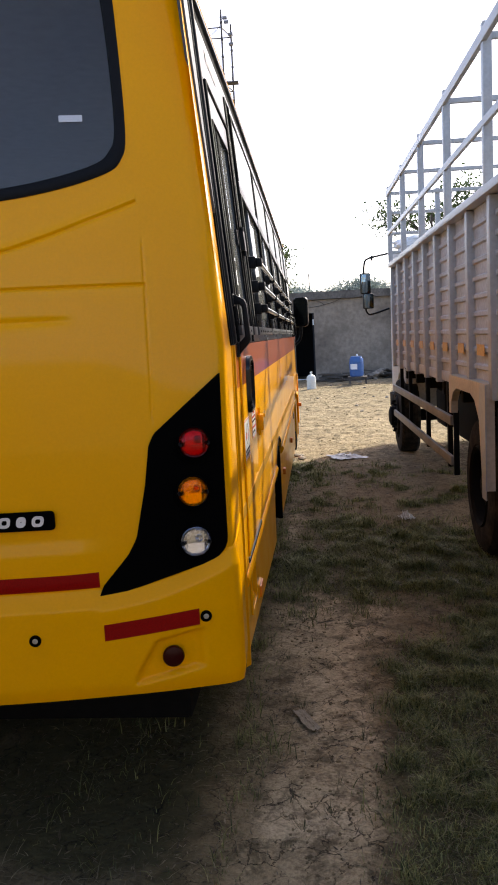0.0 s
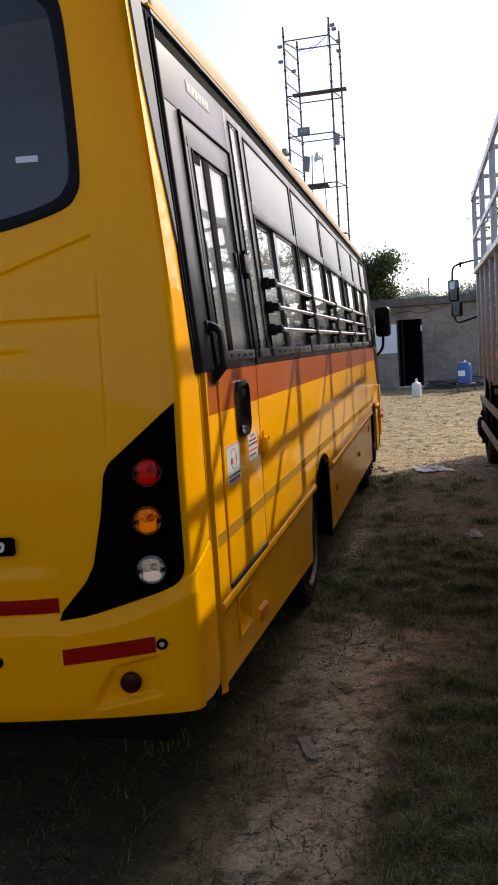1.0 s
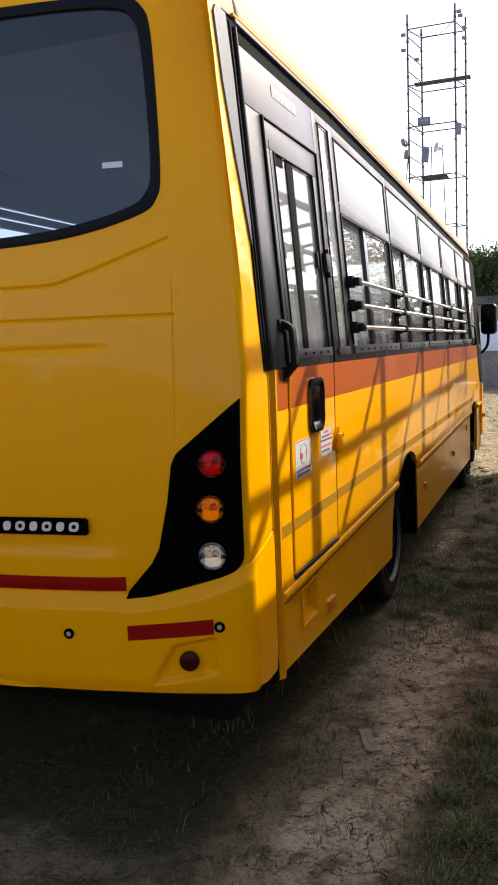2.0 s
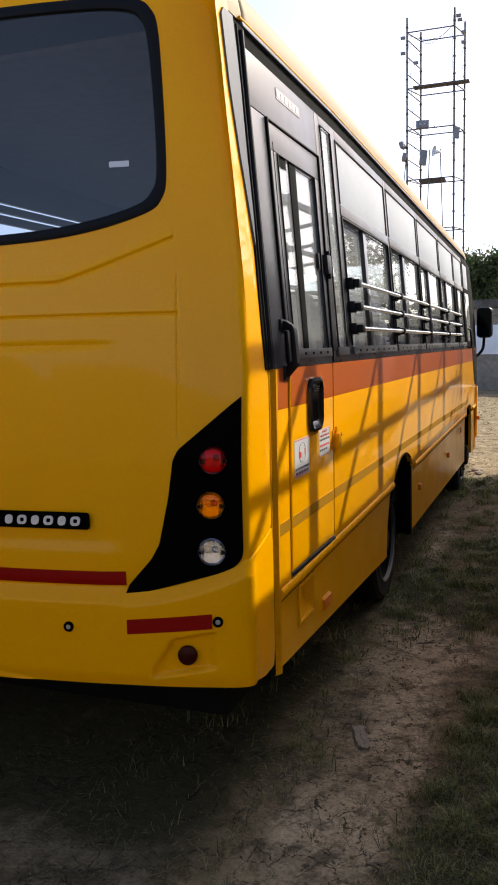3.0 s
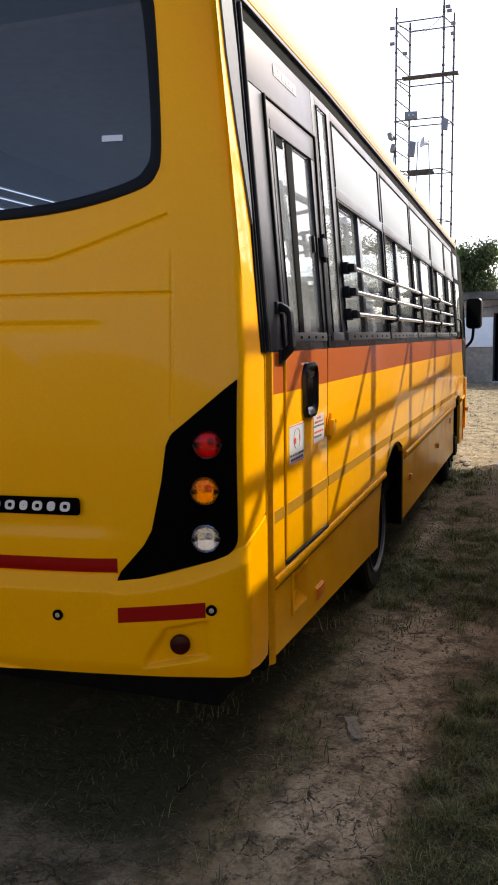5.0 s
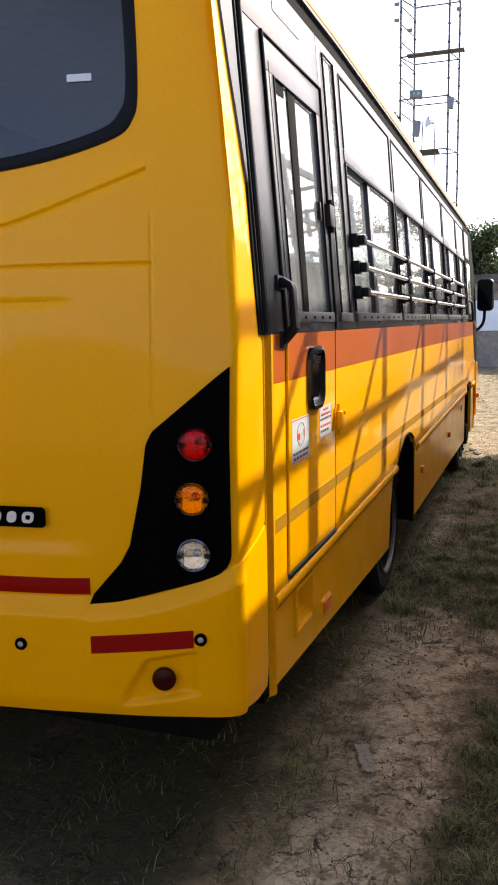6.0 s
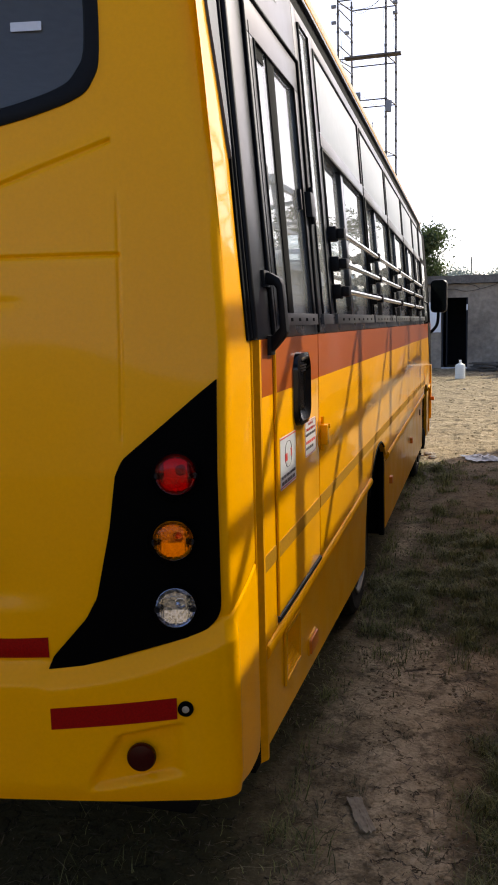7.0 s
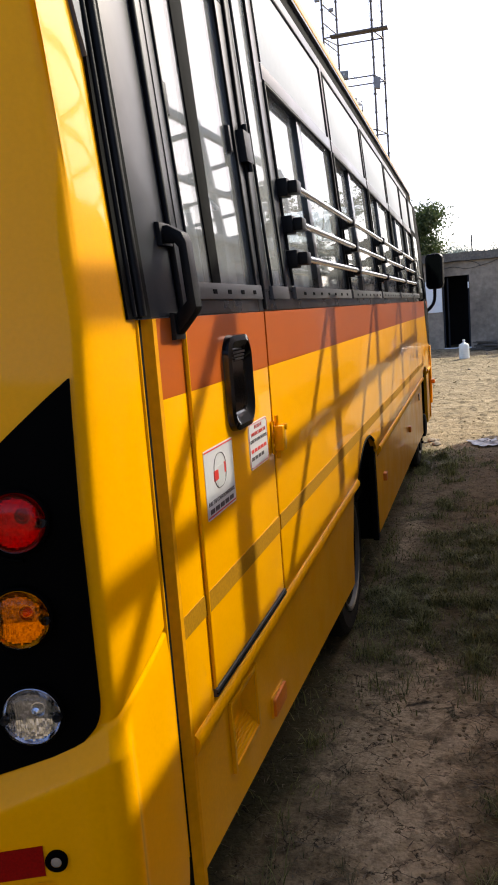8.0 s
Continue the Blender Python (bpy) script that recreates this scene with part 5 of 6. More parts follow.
for k in range(8):
    for x in (-0.56, -1.76):
        seat(x, 0.55 + 0.80 * k)

# ---- the truck ----
truck = tagged(empty("cargo_truck", pose(1.38, 0, 0, 0, 0, 1.03)), "grey high-sided cargo truck with ribbed body and open rails", "truck")
truck.matrix_world = pose(1.38, 0, 0, 0, 0, 1.03)
BED0, BED1, BEDW = -1.62, 8.18, 2.36
FLOOR, SOLID, TOPRAIL, MID = 1.27, 2.47, 3.37, 2.85


def tpart(name, bm, mat, label="", parent=None, crisp=24):
    ob = part(name, bm, mat, None, label, crisp)
    ob.parent = parent or truck
    return ob


def corrugated(x, out):
    """The side sheet with its pressed horizontal ribs."""
    prof, z = [], FLOOR + 0.02
    while z < SOLID - 0.14:
        prof += [(z, 0.0), (z + 0.070, 0.0), (z + 0.080, 0.015), (z + 0.104, 0.015), (z + 0.114, 0.0)]
        z += 0.118
    prof.append((SOLID - 0.02, 0.0))
    bm = bmesh.new()
    A = [bm.verts.new((x + out * o, BED0, z)) for z, o in prof] + [bm.verts.new((x - out * 0.03, BED0, SOLID - 0.02)), bm.verts.new((x - out * 0.03, BED0, FLOOR + 0.02))]
    B = [bm.verts.new((v.co.x, BED1, v.co.z)) for v in A]
    n = len(A)
    for k in range(n):
        bm.faces.new((A[k], A[(k + 1) % n], B[(k + 1) % n], B[k]))
    bm.faces.new(A)
    bm.faces.new(B[::-1])
    return bm


POST_Y = [8.12 - 1.37 * k for k in range(8)]
for s, x in ((-1, 0.05), (1, BEDW - 0.05)):
    side_sheet = tpart("side_sheet", corrugated(x, s), TRUCK_PANEL, "dusty grey corrugated side sheet")
    xo = 0.0 if s < 0 else BEDW
    tpart("top_rail", boxed((min(xo - 0.030 * -s, xo + 0.064 * -s), BED0, SOLID - 0.036), (max(xo - 0.030 * -s, xo + 0.064 * -s), BED1, SOLID + 0.018), 0.006), TRUCK_RAIL)
    tpart("floor_rail", boxed((x - 0.006 * s - 0.02, BED0, FLOOR - 0.06), (x - 0.006 * s + 0.02, BED1, FLOOR + 0.024), 0.006), TRUCK_PANEL)
    ribs = [POST_Y[0] - 0.685 * k for k in range(15) if POST_Y[0] - 0.685 * k > BED0]
    for y in ribs:
        bm = boxed((xo - 0.028 * s - 0.03, y - 0.04, 1.195), (xo - 0.028 * s + 0.03, y + 0.04, SOLID - 0.04), 0.006)
        tpart("rib", bm, TRUCK)
        if s < 0:
            tpart("marker_tape", boxed((x - 0.028, y - 0.42, 1.462), (x - 0.024, y - 0.20, 1.535)), AMBER_TAPE)
            for zz in np.arange(1.362, 2.40, 0.118):
                tpart("rivet_plate", boxed((x - 0.020, y - 0.064, zz), (x - 0.004, y - 0.044, zz + 0.034), 0.005), TRUCK_PANEL)
    for y in POST_Y:
        tpart("post", boxed((xo - 0.026, y - 0.034, SOLID), (xo + 0.030, y + 0.034, TOPRAIL + 0.045), 0.008), TRUCK_RAIL)
    tpart("upper_rail", boxed((xo - 0.034, BED0, TOPRAIL - 0.070), (xo - 0.0, BED1, TOPRAIL), 0.006), TRUCK_RAIL)
    tpart("mid_rail", boxed((xo - 0.030, BED0, MID - 0.024), (xo - 0.004, BED1, MID + 0.024), 0.005), TRUCK_RAIL)
for y in POST_Y:
    tpart("cross_bow", boxed((0.0, y - 0.02, TOPRAIL - 0.055), (BEDW, y + 0.02, TOPRAIL - 0.015), 0.006), TRUCK_RAIL)
for z in (2.62, 2.85, 3.1):
    tpart("head_rail", boxed((0.0, BED1 - 0.06, z - 0.018), (BEDW, BED1 - 0.01, z + 0.018), 0.006), TRUCK_RAIL)
for x in (0.6, 1.2, 1.8):
    tpart("head_post", boxed((x - 0.03, BED1 - 0.06, SOLID), (x + 0.03, BED1 - 0.01, TOPRAIL), 0.006), TRUCK_RAIL)
tpart("head_board", boxed((0.05, BED1 - 0.07, FLOOR), (BEDW - 0.05, BED1 - 0.02, SOLID), 0.006), TRUCK_PANEL)
tpart("tail_board", boxed((0.05, BED0, FLOOR), (BEDW - 0.05, BED0 + 0.05, SOLID), 0.006), TRUCK_PANEL)
tpart("bed_floor", boxed((0.12, BED0, FLOOR - 0.10), (BEDW - 0.12, BED1, FLOOR)), UNDER)
tpart("bed_deck", boxed((0.06, BED0 + 0.06, FLOOR + 0.002), (BEDW - 0.06, BED1 - 0.08, FLOOR + 0.03)), SCRAP)
for x in (0.78, 1.58):
    tpart("chassis_rail", boxed((x - 0.05, BED0 + 0.2, 0.78), (x + 0.05, 9.6, 1.05), 0.01), UNDER)
for y in np.arange(-1.2, 8.0, 0.9):
    tpart("cross_bearer", boxed((0.12, y - 0.05, 1.05), (BEDW - 0.12, y + 0.05, 1.17), 0.008), UNDER)
# side guard between the axles
for z0, z1 in ((0.880, 0.955), (0.555, 0.630)):
    tpart("side_guard", boxed((0.005, 4.10, z0), (0.035, 8.25, z1), 0.006), GUARD, "dusty khaki side guard rail")
for y in (4.4, 5.6, 6.9, 7.7):
    tpart("guard_post", boxed((0.036, y - 0.03, 0.50), (0.075, y + 0.03, 1.22), 0.005), UNDER)
tpart("fuel_tank", boxed((0.45, 5.0, 0.50), (0.95, 6.3, 1.0), 0.08), UNDER)
tpart("battery_box", boxed((0.40, 6.7, 0.55), (0.85, 7.3, 0.95), 0.03), UNDER)
# rear mudguard
tpart("mudguard", boxed((0.03, 2.66, 1.215), (0.62, 3.96, 1.275), 0.01), TRUCK_TAN, "tan mudguard")
outer = [(2.66, 0.62), (2.66, 1.295), (3.94, 1.295), (3.97, 1.25), (3.97, 1.00)]
inner = [(2.80, 0.62), (2.88, 1.05), (3.02, 1.17), (3.16, 1.205), (3.66, 1.205), (3.80, 1.17), (3.885, 1.09), (3.90, 1.00)]
pts = outer + inner[::-1]
tpart("mudguard_side", prism([(-0.022, y, z) for y, z in pts], [(0.03, y, z) for y, z in pts]), TRUCK_TAN, "tan mudguard side")
FLAP = ((2.655, 0.56), (2.655, 1.290), (2.80, 1.290), (2.86, 1.10), (2.79, 0.98), (2.77, 0.56))
tpart("flap_plate", prism([(-0.030, y, z) for y, z in FLAP], [(-0.024, y, z) for y, z in FLAP]), TRUCK, "grey mudguard end plate")
tpart("guard_edge", boxed((0.006, 3.955, 0.50), (0.05, 3.975, 1.015), 0.004), RUBBER)
tpart("mud_flap", boxed((0.04, 2.60, 0.35), (0.60, 2.64, 1.15), 0.005), RUBBER)


def truck_wheel(y, x, s=1, dual=True):
    m = Matrix.Translation((x, y, 0.50)) @ pose(0, 0, 0, 0, -90 * s, 0)
    R, W = 0.50, 0.26
    w = tpart("wheel", lathed([(0.28, -0.02), (0.31, 0.0), (0.40, 0.004), (0.47, -0.012), (R, -0.045), (R, -W + 0.045), (0.47, -W + 0.01), (0.31, -W)], m, 48), TYRE_DUSTY, "dusty truck tyre")
    d = -0.12 if dual else 0.02
    tpart("rim", lathed([(0.30, -0.01), (0.29, 0.008), (0.27, -0.01), (0.25, d), (0.14, d), (0.13, d + 0.07), (0.08, d + 0.09), (0, d + 0.09)], m, 40), UNDER, "", w)
    for k in range(10):
        a = math.pi * 2 * k / 10
        tpart("wheel_nut", lathed([(0.016, 0), (0.016, 0.035), (0.010, 0.045), (0, 0.045)], m @ pose(0.20 * math.cos(a), 0.20 * math.sin(a), d), 6), UNDER, "", w)
    if dual:
        m2 = m @ pose(0, 0, -0.31)
        tpart("inner_tyre", lathed([(0.28, -0.02), (0.31, 0.0), (0.47, -0.012), (R, -0.045), (R, -W + 0.045), (0.47, -W), (0.31, -W)], m2, 40), TYRE_DUSTY, "", w)


for y in (3.47, 2.07):
    truck_wheel(y, 0.09)
    truck_wheel(y, BEDW - 0.13, -1)
truck_wheel(8.72, 0.10, 1, False)
truck_wheel(8.72, BEDW - 0.10, -1, False)
for y in (2.05, 3.45, 8.72):
    tpart("axle", tubed([(0.4, y, 0.5), (BEDW - 0.4, y, 0.5)], 0.08, 12), UNDER)
# cab
cab = [(8.32, 0.95), (8.32, 2.50), (8.50, 2.72), (9.55, 2.72), (9.82, 2.40), (9.92, 1.55), (9.92, 0.55), (9.35, 0.55), (9.28, 0.92), (9.05, 1.06), (8.60, 1.06), (8.38, 0.95)]
tpart("cab", prism([(0.17, y, z) for y, z in cab], [(BEDW - 0.17, y, z) for y, z in cab], 0.03), TRUCK_PANEL, "dusty cab")
tpart("cab_window", prism([(0.16, y, z) for y, z in [(8.62, 1.70), (9.55, 1.70), (9.50, 2.35), (8.70, 2.45)]], [(0.17, y, z) for y, z in [(8.62, 1.70), (9.55, 1.70), (9.50, 2.35), (8.70, 2.45)]]), BLACK)
tpart("cab_step", boxed((0.12, 9.3, 0.55), (0.18, 9.8, 0.75), 0.01), UNDER)
tpart("side_lamp", boxed((0.02, 8.24, 1.22), (0.06, 8.30, 1.32), 0.008), AMBER_MARK)
tpart("exhaust_cover", boxed((0.30, 8.22, 1.2), (2.0, 8.30, 2.6), 0.02), TRUCK)
mu, ml = pose(-0.23, 9.33, 2.32, 0, 0, 10), pose(-0.195, 9.33, 2.075, 4, 0, 10)
mir = tpart("wing_mirror", boxed((-0.075, -0.03, -0.145), (0.075, 0.03, 0.145), 0.025, mu), PLASTIC, "paired black wing mirrors on a bent arm")
tpart("mirror_glass", boxed((-0.062, -0.036, -0.128), (0.062, -0.026, 0.128), 0.003, mu), MIRROR, "", mir)
tpart("lower_mirror", boxed((-0.078, -0.03, -0.11), (0.078, 0.03, 0.11), 0.025, ml), PLASTIC, "", mir)
tpart("mirror_glass", boxed((-0.065, -0.036, -0.095), (0.065, -0.026, 0.095), 0.003, ml), MIRROR, "", mir)
tpart("arm", tubed(smooth_path([(0.12, 9.34, 2.72), (-0.05, 9.34, 2.69), (-0.18, 9.34, 2.66), (-0.235, 9.34, 2.60), (-0.245, 9.34, 2.40), (-0.245, 9.34, 2.05), (-0.20, 9.34, 1.90), (-0.10, 9.34, 1.90), (0.10, 9.34, 1.96)], 5), 0.014, 8), PLASTIC, "", mir)
tpart("arm_clamp", boxed((-0.145, 9.325, 2.63), (-0.115, 9.355, 2.70), 0.004), PLASTIC, "", mir)
# white bundle on the load behind the cab
bm = bmesh.new()
bmesh.ops.create_icosphere(bm, subdivisions=4, radius=1.0)
for v in bm.verts:
    n = 1 + 0.12 * noise.noise(v.co * 2.2) + 0.05 * noise.noise(v.co * 7)
    v.co = Vector((1.0 + v.co.x * 0.85 * n, 8.95 + v.co.y * 0.42 * n, 2.80 + v.co.z * 0.16 * n))
ob = tagged(part("tarpaulin_bundle", bm, WHITE_BOARD), "folded white tarpaulin on the cab roof", "tarpaulin")
ob.matrix_world = pose(1.38, 0, 0, 0, 0, 1.03)

# ---- the yard building ----
BY = 26.0
door_x0, door_x1, door_top = -0.64, 0.19, 2.36


def wall_piece(name, a, b, mat=None, label=""):
    return tagged(part(name, boxed(a, b), mat or PLASTER), label or "stained grey cement wall", "wall", kind="structure")


wall_piece("wall_south", (-9.0, BY, -0.3), (door_x0, BY + 0.23, 2.79))
wall_piece("wall_south", (door_x1, BY, -0.3), (9.0, BY + 0.23, 2.79))
wall_piece("wall_south", (door_x0, BY, door_top), (door_x1, BY + 0.23, 2.79))
wall_piece("wall_west", (-9.23, BY, -0.3), (-9.0, BY + 6, 2.79))
wall_piece("wall_east", (9.0, BY, -0.3), (9.23, BY + 6, 2.79))
wall_piece("wall_north", (-9.23, BY + 6, -0.3), (9.23, BY + 6.23, 2.79))
wall_piece("wall_inner", (-9.0, BY + 2.5, -0.3), (9.0, BY + 2.6, 2.92), DARKROOM, "inner wall coloured near-black for the unlit room")
bm = bmesh.new()
nx = 160
for side_y, sgn in ((BY - 0.16, 1),):
    top, bot, back = [], [], []
    for i in range(nx + 1):
        x = -9.4 + 18.8 * i / nx
        z = 3.055 + 0.022 * noise.noise((x * 1.7, 0, 0)) + 0.014 * noise.noise((x * 6, 1, 0))
        top.append(bm.verts.new((x, side_y + 0.02 * noise.noise((x * 3, 5, 0)), z)))
        bot.append(bm.verts.new((x, side_y, 2.80 + 0.03 * noise.noise((x * 2.5, 8, 0)))))
        back.append((bm.verts.new((x, BY + 6.4, 3.06)), bm.verts.new((x, BY + 6.4, 2.93))))
    for i in range(nx):
        bm.faces.new((top[i], top[i + 1], bot[i + 1], bot[i]))
        bm.faces.new((top[i + 1], top[i], back[i][0], back[i + 1][0]))
        bm.faces.new((bot[i], bot[i + 1], back[i + 1][1], back[i][1]))
tagged(part("roof_slab", bm, SLAB), "weathered concrete roof slab with ragged edge", "roof", kind="structure")
d = tagged(part("door_1", boxed((-0.02, -0.75, 0.08), (0.02, 0.0, door_top - 0.03), 0.005, pose(door_x0 + 0.06, BY + 0.98, 0, 0, 0, 8)), DARKROOM), "dark doorway with a half-open dark door", "door", kind="structure")
part("door_frame", boxed((door_x1 - 0.05, BY + 0.02, 0.08), (door_x1 - 0.003, BY + 0.12, door_top), 0.004), DARKROOM, d)
part("door_frame", boxed((door_x0 + 0.003, BY + 0.02, 0.08), (door_x0 + 0.05, BY + 0.12, door_top), 0.004), DARKROOM, d)
part("hasp", boxed((door_x1 - 0.05, BY + 0.004, 1.95), (door_x1 - 0.01, BY + 0.02, 2.14), 0.003), WHITE_BOARD, d)
tagged(part("door_sill", boxed((door_x0, BY - 0.12, 0.06), (door_x1, BY + 0.1, 0.115), 0.01), WHITE_BOARD), "pale worn door step", "step")
tagged(part("white_board", boxed((-1.75, BY - 0.05, 1.26), (-0.655, BY - 0.012, 2.23), 0.01), WHITE_BOARD), "white board fixed to the grey wall beside the door", "board")


def wire(pts, r=0.008):
    cu = smooth_path(pts, 6)
    return tagged(part("wire", tubed(cu, r, 5), WIRE), "sagging wire along the wall", "wire")


wire([(-1.6, BY - 0.03, 2.50), (-0.86, BY - 0.03, 2.55), (-0.29, BY - 0.03, 2.63), (0.17, BY - 0.03, 2.55), (0.91, BY - 0.03, 2.70), (1.3, BY - 0.03, 2.90)])
wire([(-0.5, BY - 0.03, 2.90), (0.3, BY - 0.03, 2.75), (0.55, BY - 0.03, 2.62)])

# ---- things by the wall ----
def build_jug():
    e = tagged(empty("water_jug", pose(0.06, 21.5, ground_z(0.06, 21.5))), "milky white plastic water jug standing on dirt", "jug")
    part("jug_body", lathed([(0.125, 0.0), (0.135, 0.02), (0.135, 0.10), (0.129, 0.11), (0.135, 0.12), (0.135, 0.22), (0.129, 0.23), (0.135, 0.24), (0.135, 0.34), (0.115, 0.385), (0.05, 0.42), (0.03, 0.44), (0.03, 0.48), (0, 0.48)], None, 32), JUG, e)
    part("cap", lathed([(0.034, 0.465), (0.034, 0.505), (0.03, 0.51), (0, 0.51)], None, 20), WHITE_BOARD, e)


build_jug()


def build_drum():
    z0 = ground_z(1.43, 22.5)
    st = tagged(empty("metal_stand", pose(1.43, 22.5, z0)), "low dark metal stand under a blue drum", "stand")
    part("tray", boxed((-0.26, -0.24, 0.20), (0.30, 0.24, 0.225), 0.004), RUST, st)
    for x in (-0.22, 0.26):
        for y in (-0.2, 0.2):
            part("leg", boxed((x - 0.015, y - 0.015, 0), (x + 0.015, y + 0.015, 0.20)), RUST, st)
    dr = tagged(empty("plastic_drum", pose(1.42, 22.5, z0 + 0.225)), "blue plastic drum with a white label on a metal stand", "drum")
    part("drum_body", lathed([(0.17, 0.0), (0.20, 0.02), (0.207, 0.10), (0.212, 0.17), (0.205, 0.18), (0.212, 0.19), (0.212, 0.40), (0.205, 0.41), (0.212, 0.42), (0.20, 0.52), (0.17, 0.575), (0.165, 0.58), (0, 0.585)], None, 36), BLUE, dr)
    part("lid_ring", lathed([(0.165, 0.575), (0.172, 0.58), (0.172, 0.60), (0.15, 0.605), (0, 0.60)], None, 30), BLUE, dr)
    part("spout", lathed([(0.03, 0.58), (0.03, 0.66), (0.02, 0.67), (0, 0.67)], pose(0.02, -0.05, 0), 16), WHITE_BOARD, dr)
    lab = bmesh.new()
    a = [radians(-90 + q) for q in range(-60, 10, 7)]
    lo = [lab.verts.new((0.2135 * math.cos(t), 0.2135 * math.sin(t), 0.22)) for t in a]
    hi = [lab.verts.new((0.2135 * math.cos(t), 0.2135 * math.sin(t), 0.38)) for t in a]
    for i in range(len(a) - 1):
        lab.faces.new((lo[i], lo[i + 1], hi[i + 1], hi[i]))
    part("drum_label", lab, WHITE_BOARD, dr)


build_drum()

rng = random.Random(5)


def plank(x, y, z, length, turn, tilt=0):
    bm = boxed((-length / 2, -0.06, 0), (length / 2, 0.06, 0.04), 0.004)
    ob = tagged(part("plank", bm, SCRAP), "weathered scrap board lying by the wall", "board", "scrap boards")
    ob.matrix_world = pose(x, y, z, 0, tilt, turn)


for k in range(24):
    x = 0.55 + 0.22 * (k % 4) + rng.uniform(-0.15, 0.15)
    y = 24.6 + rng.uniform(-0.35, 0.35)
    plank(x, y, ground_z(x, y) + 0.043 * (k // 4), rng.uniform(0.5, 1.0), rng.uniform(-35, 35), rng.uniform(-4, 4))
for k in range(14):
    x = 2.2 + 0.2 * (k % 4) + rng.uniform(-0.2, 0.2)
    y = 25.0 + rng.uniform(-0.3, 0.3)
    plank(x, y, ground_z(x, y) + 0.06 * (k // 3), rng.uniform(0.4, 1.0), rng.uniform(-80, 80), rng.uniform(-25, 25))


def stone(x, y, r, lift=0.0):
    bm = bmesh.new()
    bmesh.ops.create_icosphere(bm, subdivisions=2, radius=r)
    o = Vector((rng.uniform(0, 50), rng.uniform(0, 50), 0))
    for v in bm.verts:
        v.co *= 1 + 0.5 * noise.noise(v.co / r * 1.1 + o)
        v.co.z *= 0.6
    ob = tagged(part("stone", bm, STONE, crisp=50), "rough pale stone lying on the dirt", "stone", "loose stones")
    ob.matrix_world = pose(x, y, ground_z(x, y) + r * 0.2 + lift, 0, 0, rng.uniform(0, 360))


for k in range(26):
    y = rng.uniform(8.2, 24.0)
    x = rng.uniform(-0.6, 3.0) + 0.05 * (y - 8)
    stone(x, y, rng.uniform(0.015, 0.05))
for k in range(44):
    px = rng.uniform(1.75, 3.1)
    py = 25.55 - 0.9 * rng.random() ** 2
    stone(px, py, rng.uniform(0.06, 0.16), rng.choice((0.0, 0.08, 0.16, 0.24)) * max(0.2, 1 - abs(px - 2.5)))
for k in range(14):
    stone(rng.uniform(-0.45, 0.05), rng.uniform(7.2, 8.6), rng.uniform(0.02, 0.06))

# a crumpled sheet on the dirt near the shade's edge, and a small scrap in the grass
def crumple(name, x, y, sx, sy, h, label, mat=None, kind="plastic sheet"):
    bm = bmesh.new()
    bmesh.ops.create_grid(bm, x_segments=22, y_segments=18, size=0.5)
    for v in bm.verts:
        p = Vector((v.co.x * sx, v.co.y * sy, 0))
        q = 1 - max(abs(v.co.x), abs(v.co.y)) * 1.6
        p.x += 0.1 * sx * noise.noise((v.co.x * 4, v.co.y * 4, 1 + x))
        p.y += 0.15 * sy * noise.noise((v.co.x * 4, v.co.y * 4, 5 + x))
        v.co = Vector((p.x, p.y, 0.012 + h * max(0, q + 0.2) * abs(noise.noise((v.co.x * 7 + x, v.co.y * 7, 3))) * 1.8))
    ob = tagged(part(name, bm, mat or POLY, crisp=60), label, kind)
    md = ob.modifiers.new("thickness", "SOLIDIFY")
    md.thickness = 0.002
    ob.matrix_world = pose(x, y, ground_z(x, y) + 0.004, 0, 0, 22)


crumple("plastic_sheet", 0.60, 8.30, 0.40, 0.50, 0.03, "crumpled pale polythene sheet on the dirt")
crumple("plastic_scrap", 1.00, 4.62, 0.10, 0.14, 0.07, "crumpled clear plastic scrap in the grass", JUG)

crumple("mud_flake", 0.172, 0.815, 0.052, 0.205, 0.006, "pale flat flake of dried mud lying on the dirt", DRY_MUD, "mud")

# ---- scaffold tower behind the building ----
tower = tagged(empty("lighting_tower", pose(-3.55, 30.3, 0, 0, 0, 0)), "rusty scaffold tower with floodlights and loudspeakers behind the building", "tower")


def tw(name, bm, mat=RUST, parent=None, label=""):
    ob = part(name, bm, mat, parent or tower, label)
    return ob


LEGS = {"a": (-1.04, -0.30), "b": (0.70, -0.30), "c": (-0.72, 0.95), "d": (0.94, 0.95)}
HEAD = {"a": 13.75, "b": 13.85, "c": 13.6, "d": 13.75}
for k, (x, y) in LEGS.items():
    tw("leg", tubed([(x, y, 0), (x, y, HEAD[k])], 0.037, 8))
    for z in np.arange(1.0, 13.6, 0.62):
        tw("coupler", boxed((x - 0.05, y - 0.05, z - 0.028), (x + 0.05, y + 0.05, z + 0.028), 0.01))


def strut(p, q, zp, zq, r=0.024):
    tw("strut", tubed([(*LEGS[p], zp), (*LEGS[q], zq)], r, 6))


for z in (1.9, 3.9, 6.0, 7.85, 9.7, 11.2, 13.22):
    strut("a", "b", z, z)
    strut("c", "d", z + 0.05, z + 0.05)
    strut("b", "d", z, z + 0.05)
    strut("a", "c", z, z + 0.05)
for k in range(20):
    z = 1.2 + 0.62 * k
    strut("a", "c", z, z - 0.12, 0.022)
tw("platform", boxed((-0.80, -0.42, 11.19), (1.24, -0.05, 11.25), 0.01))
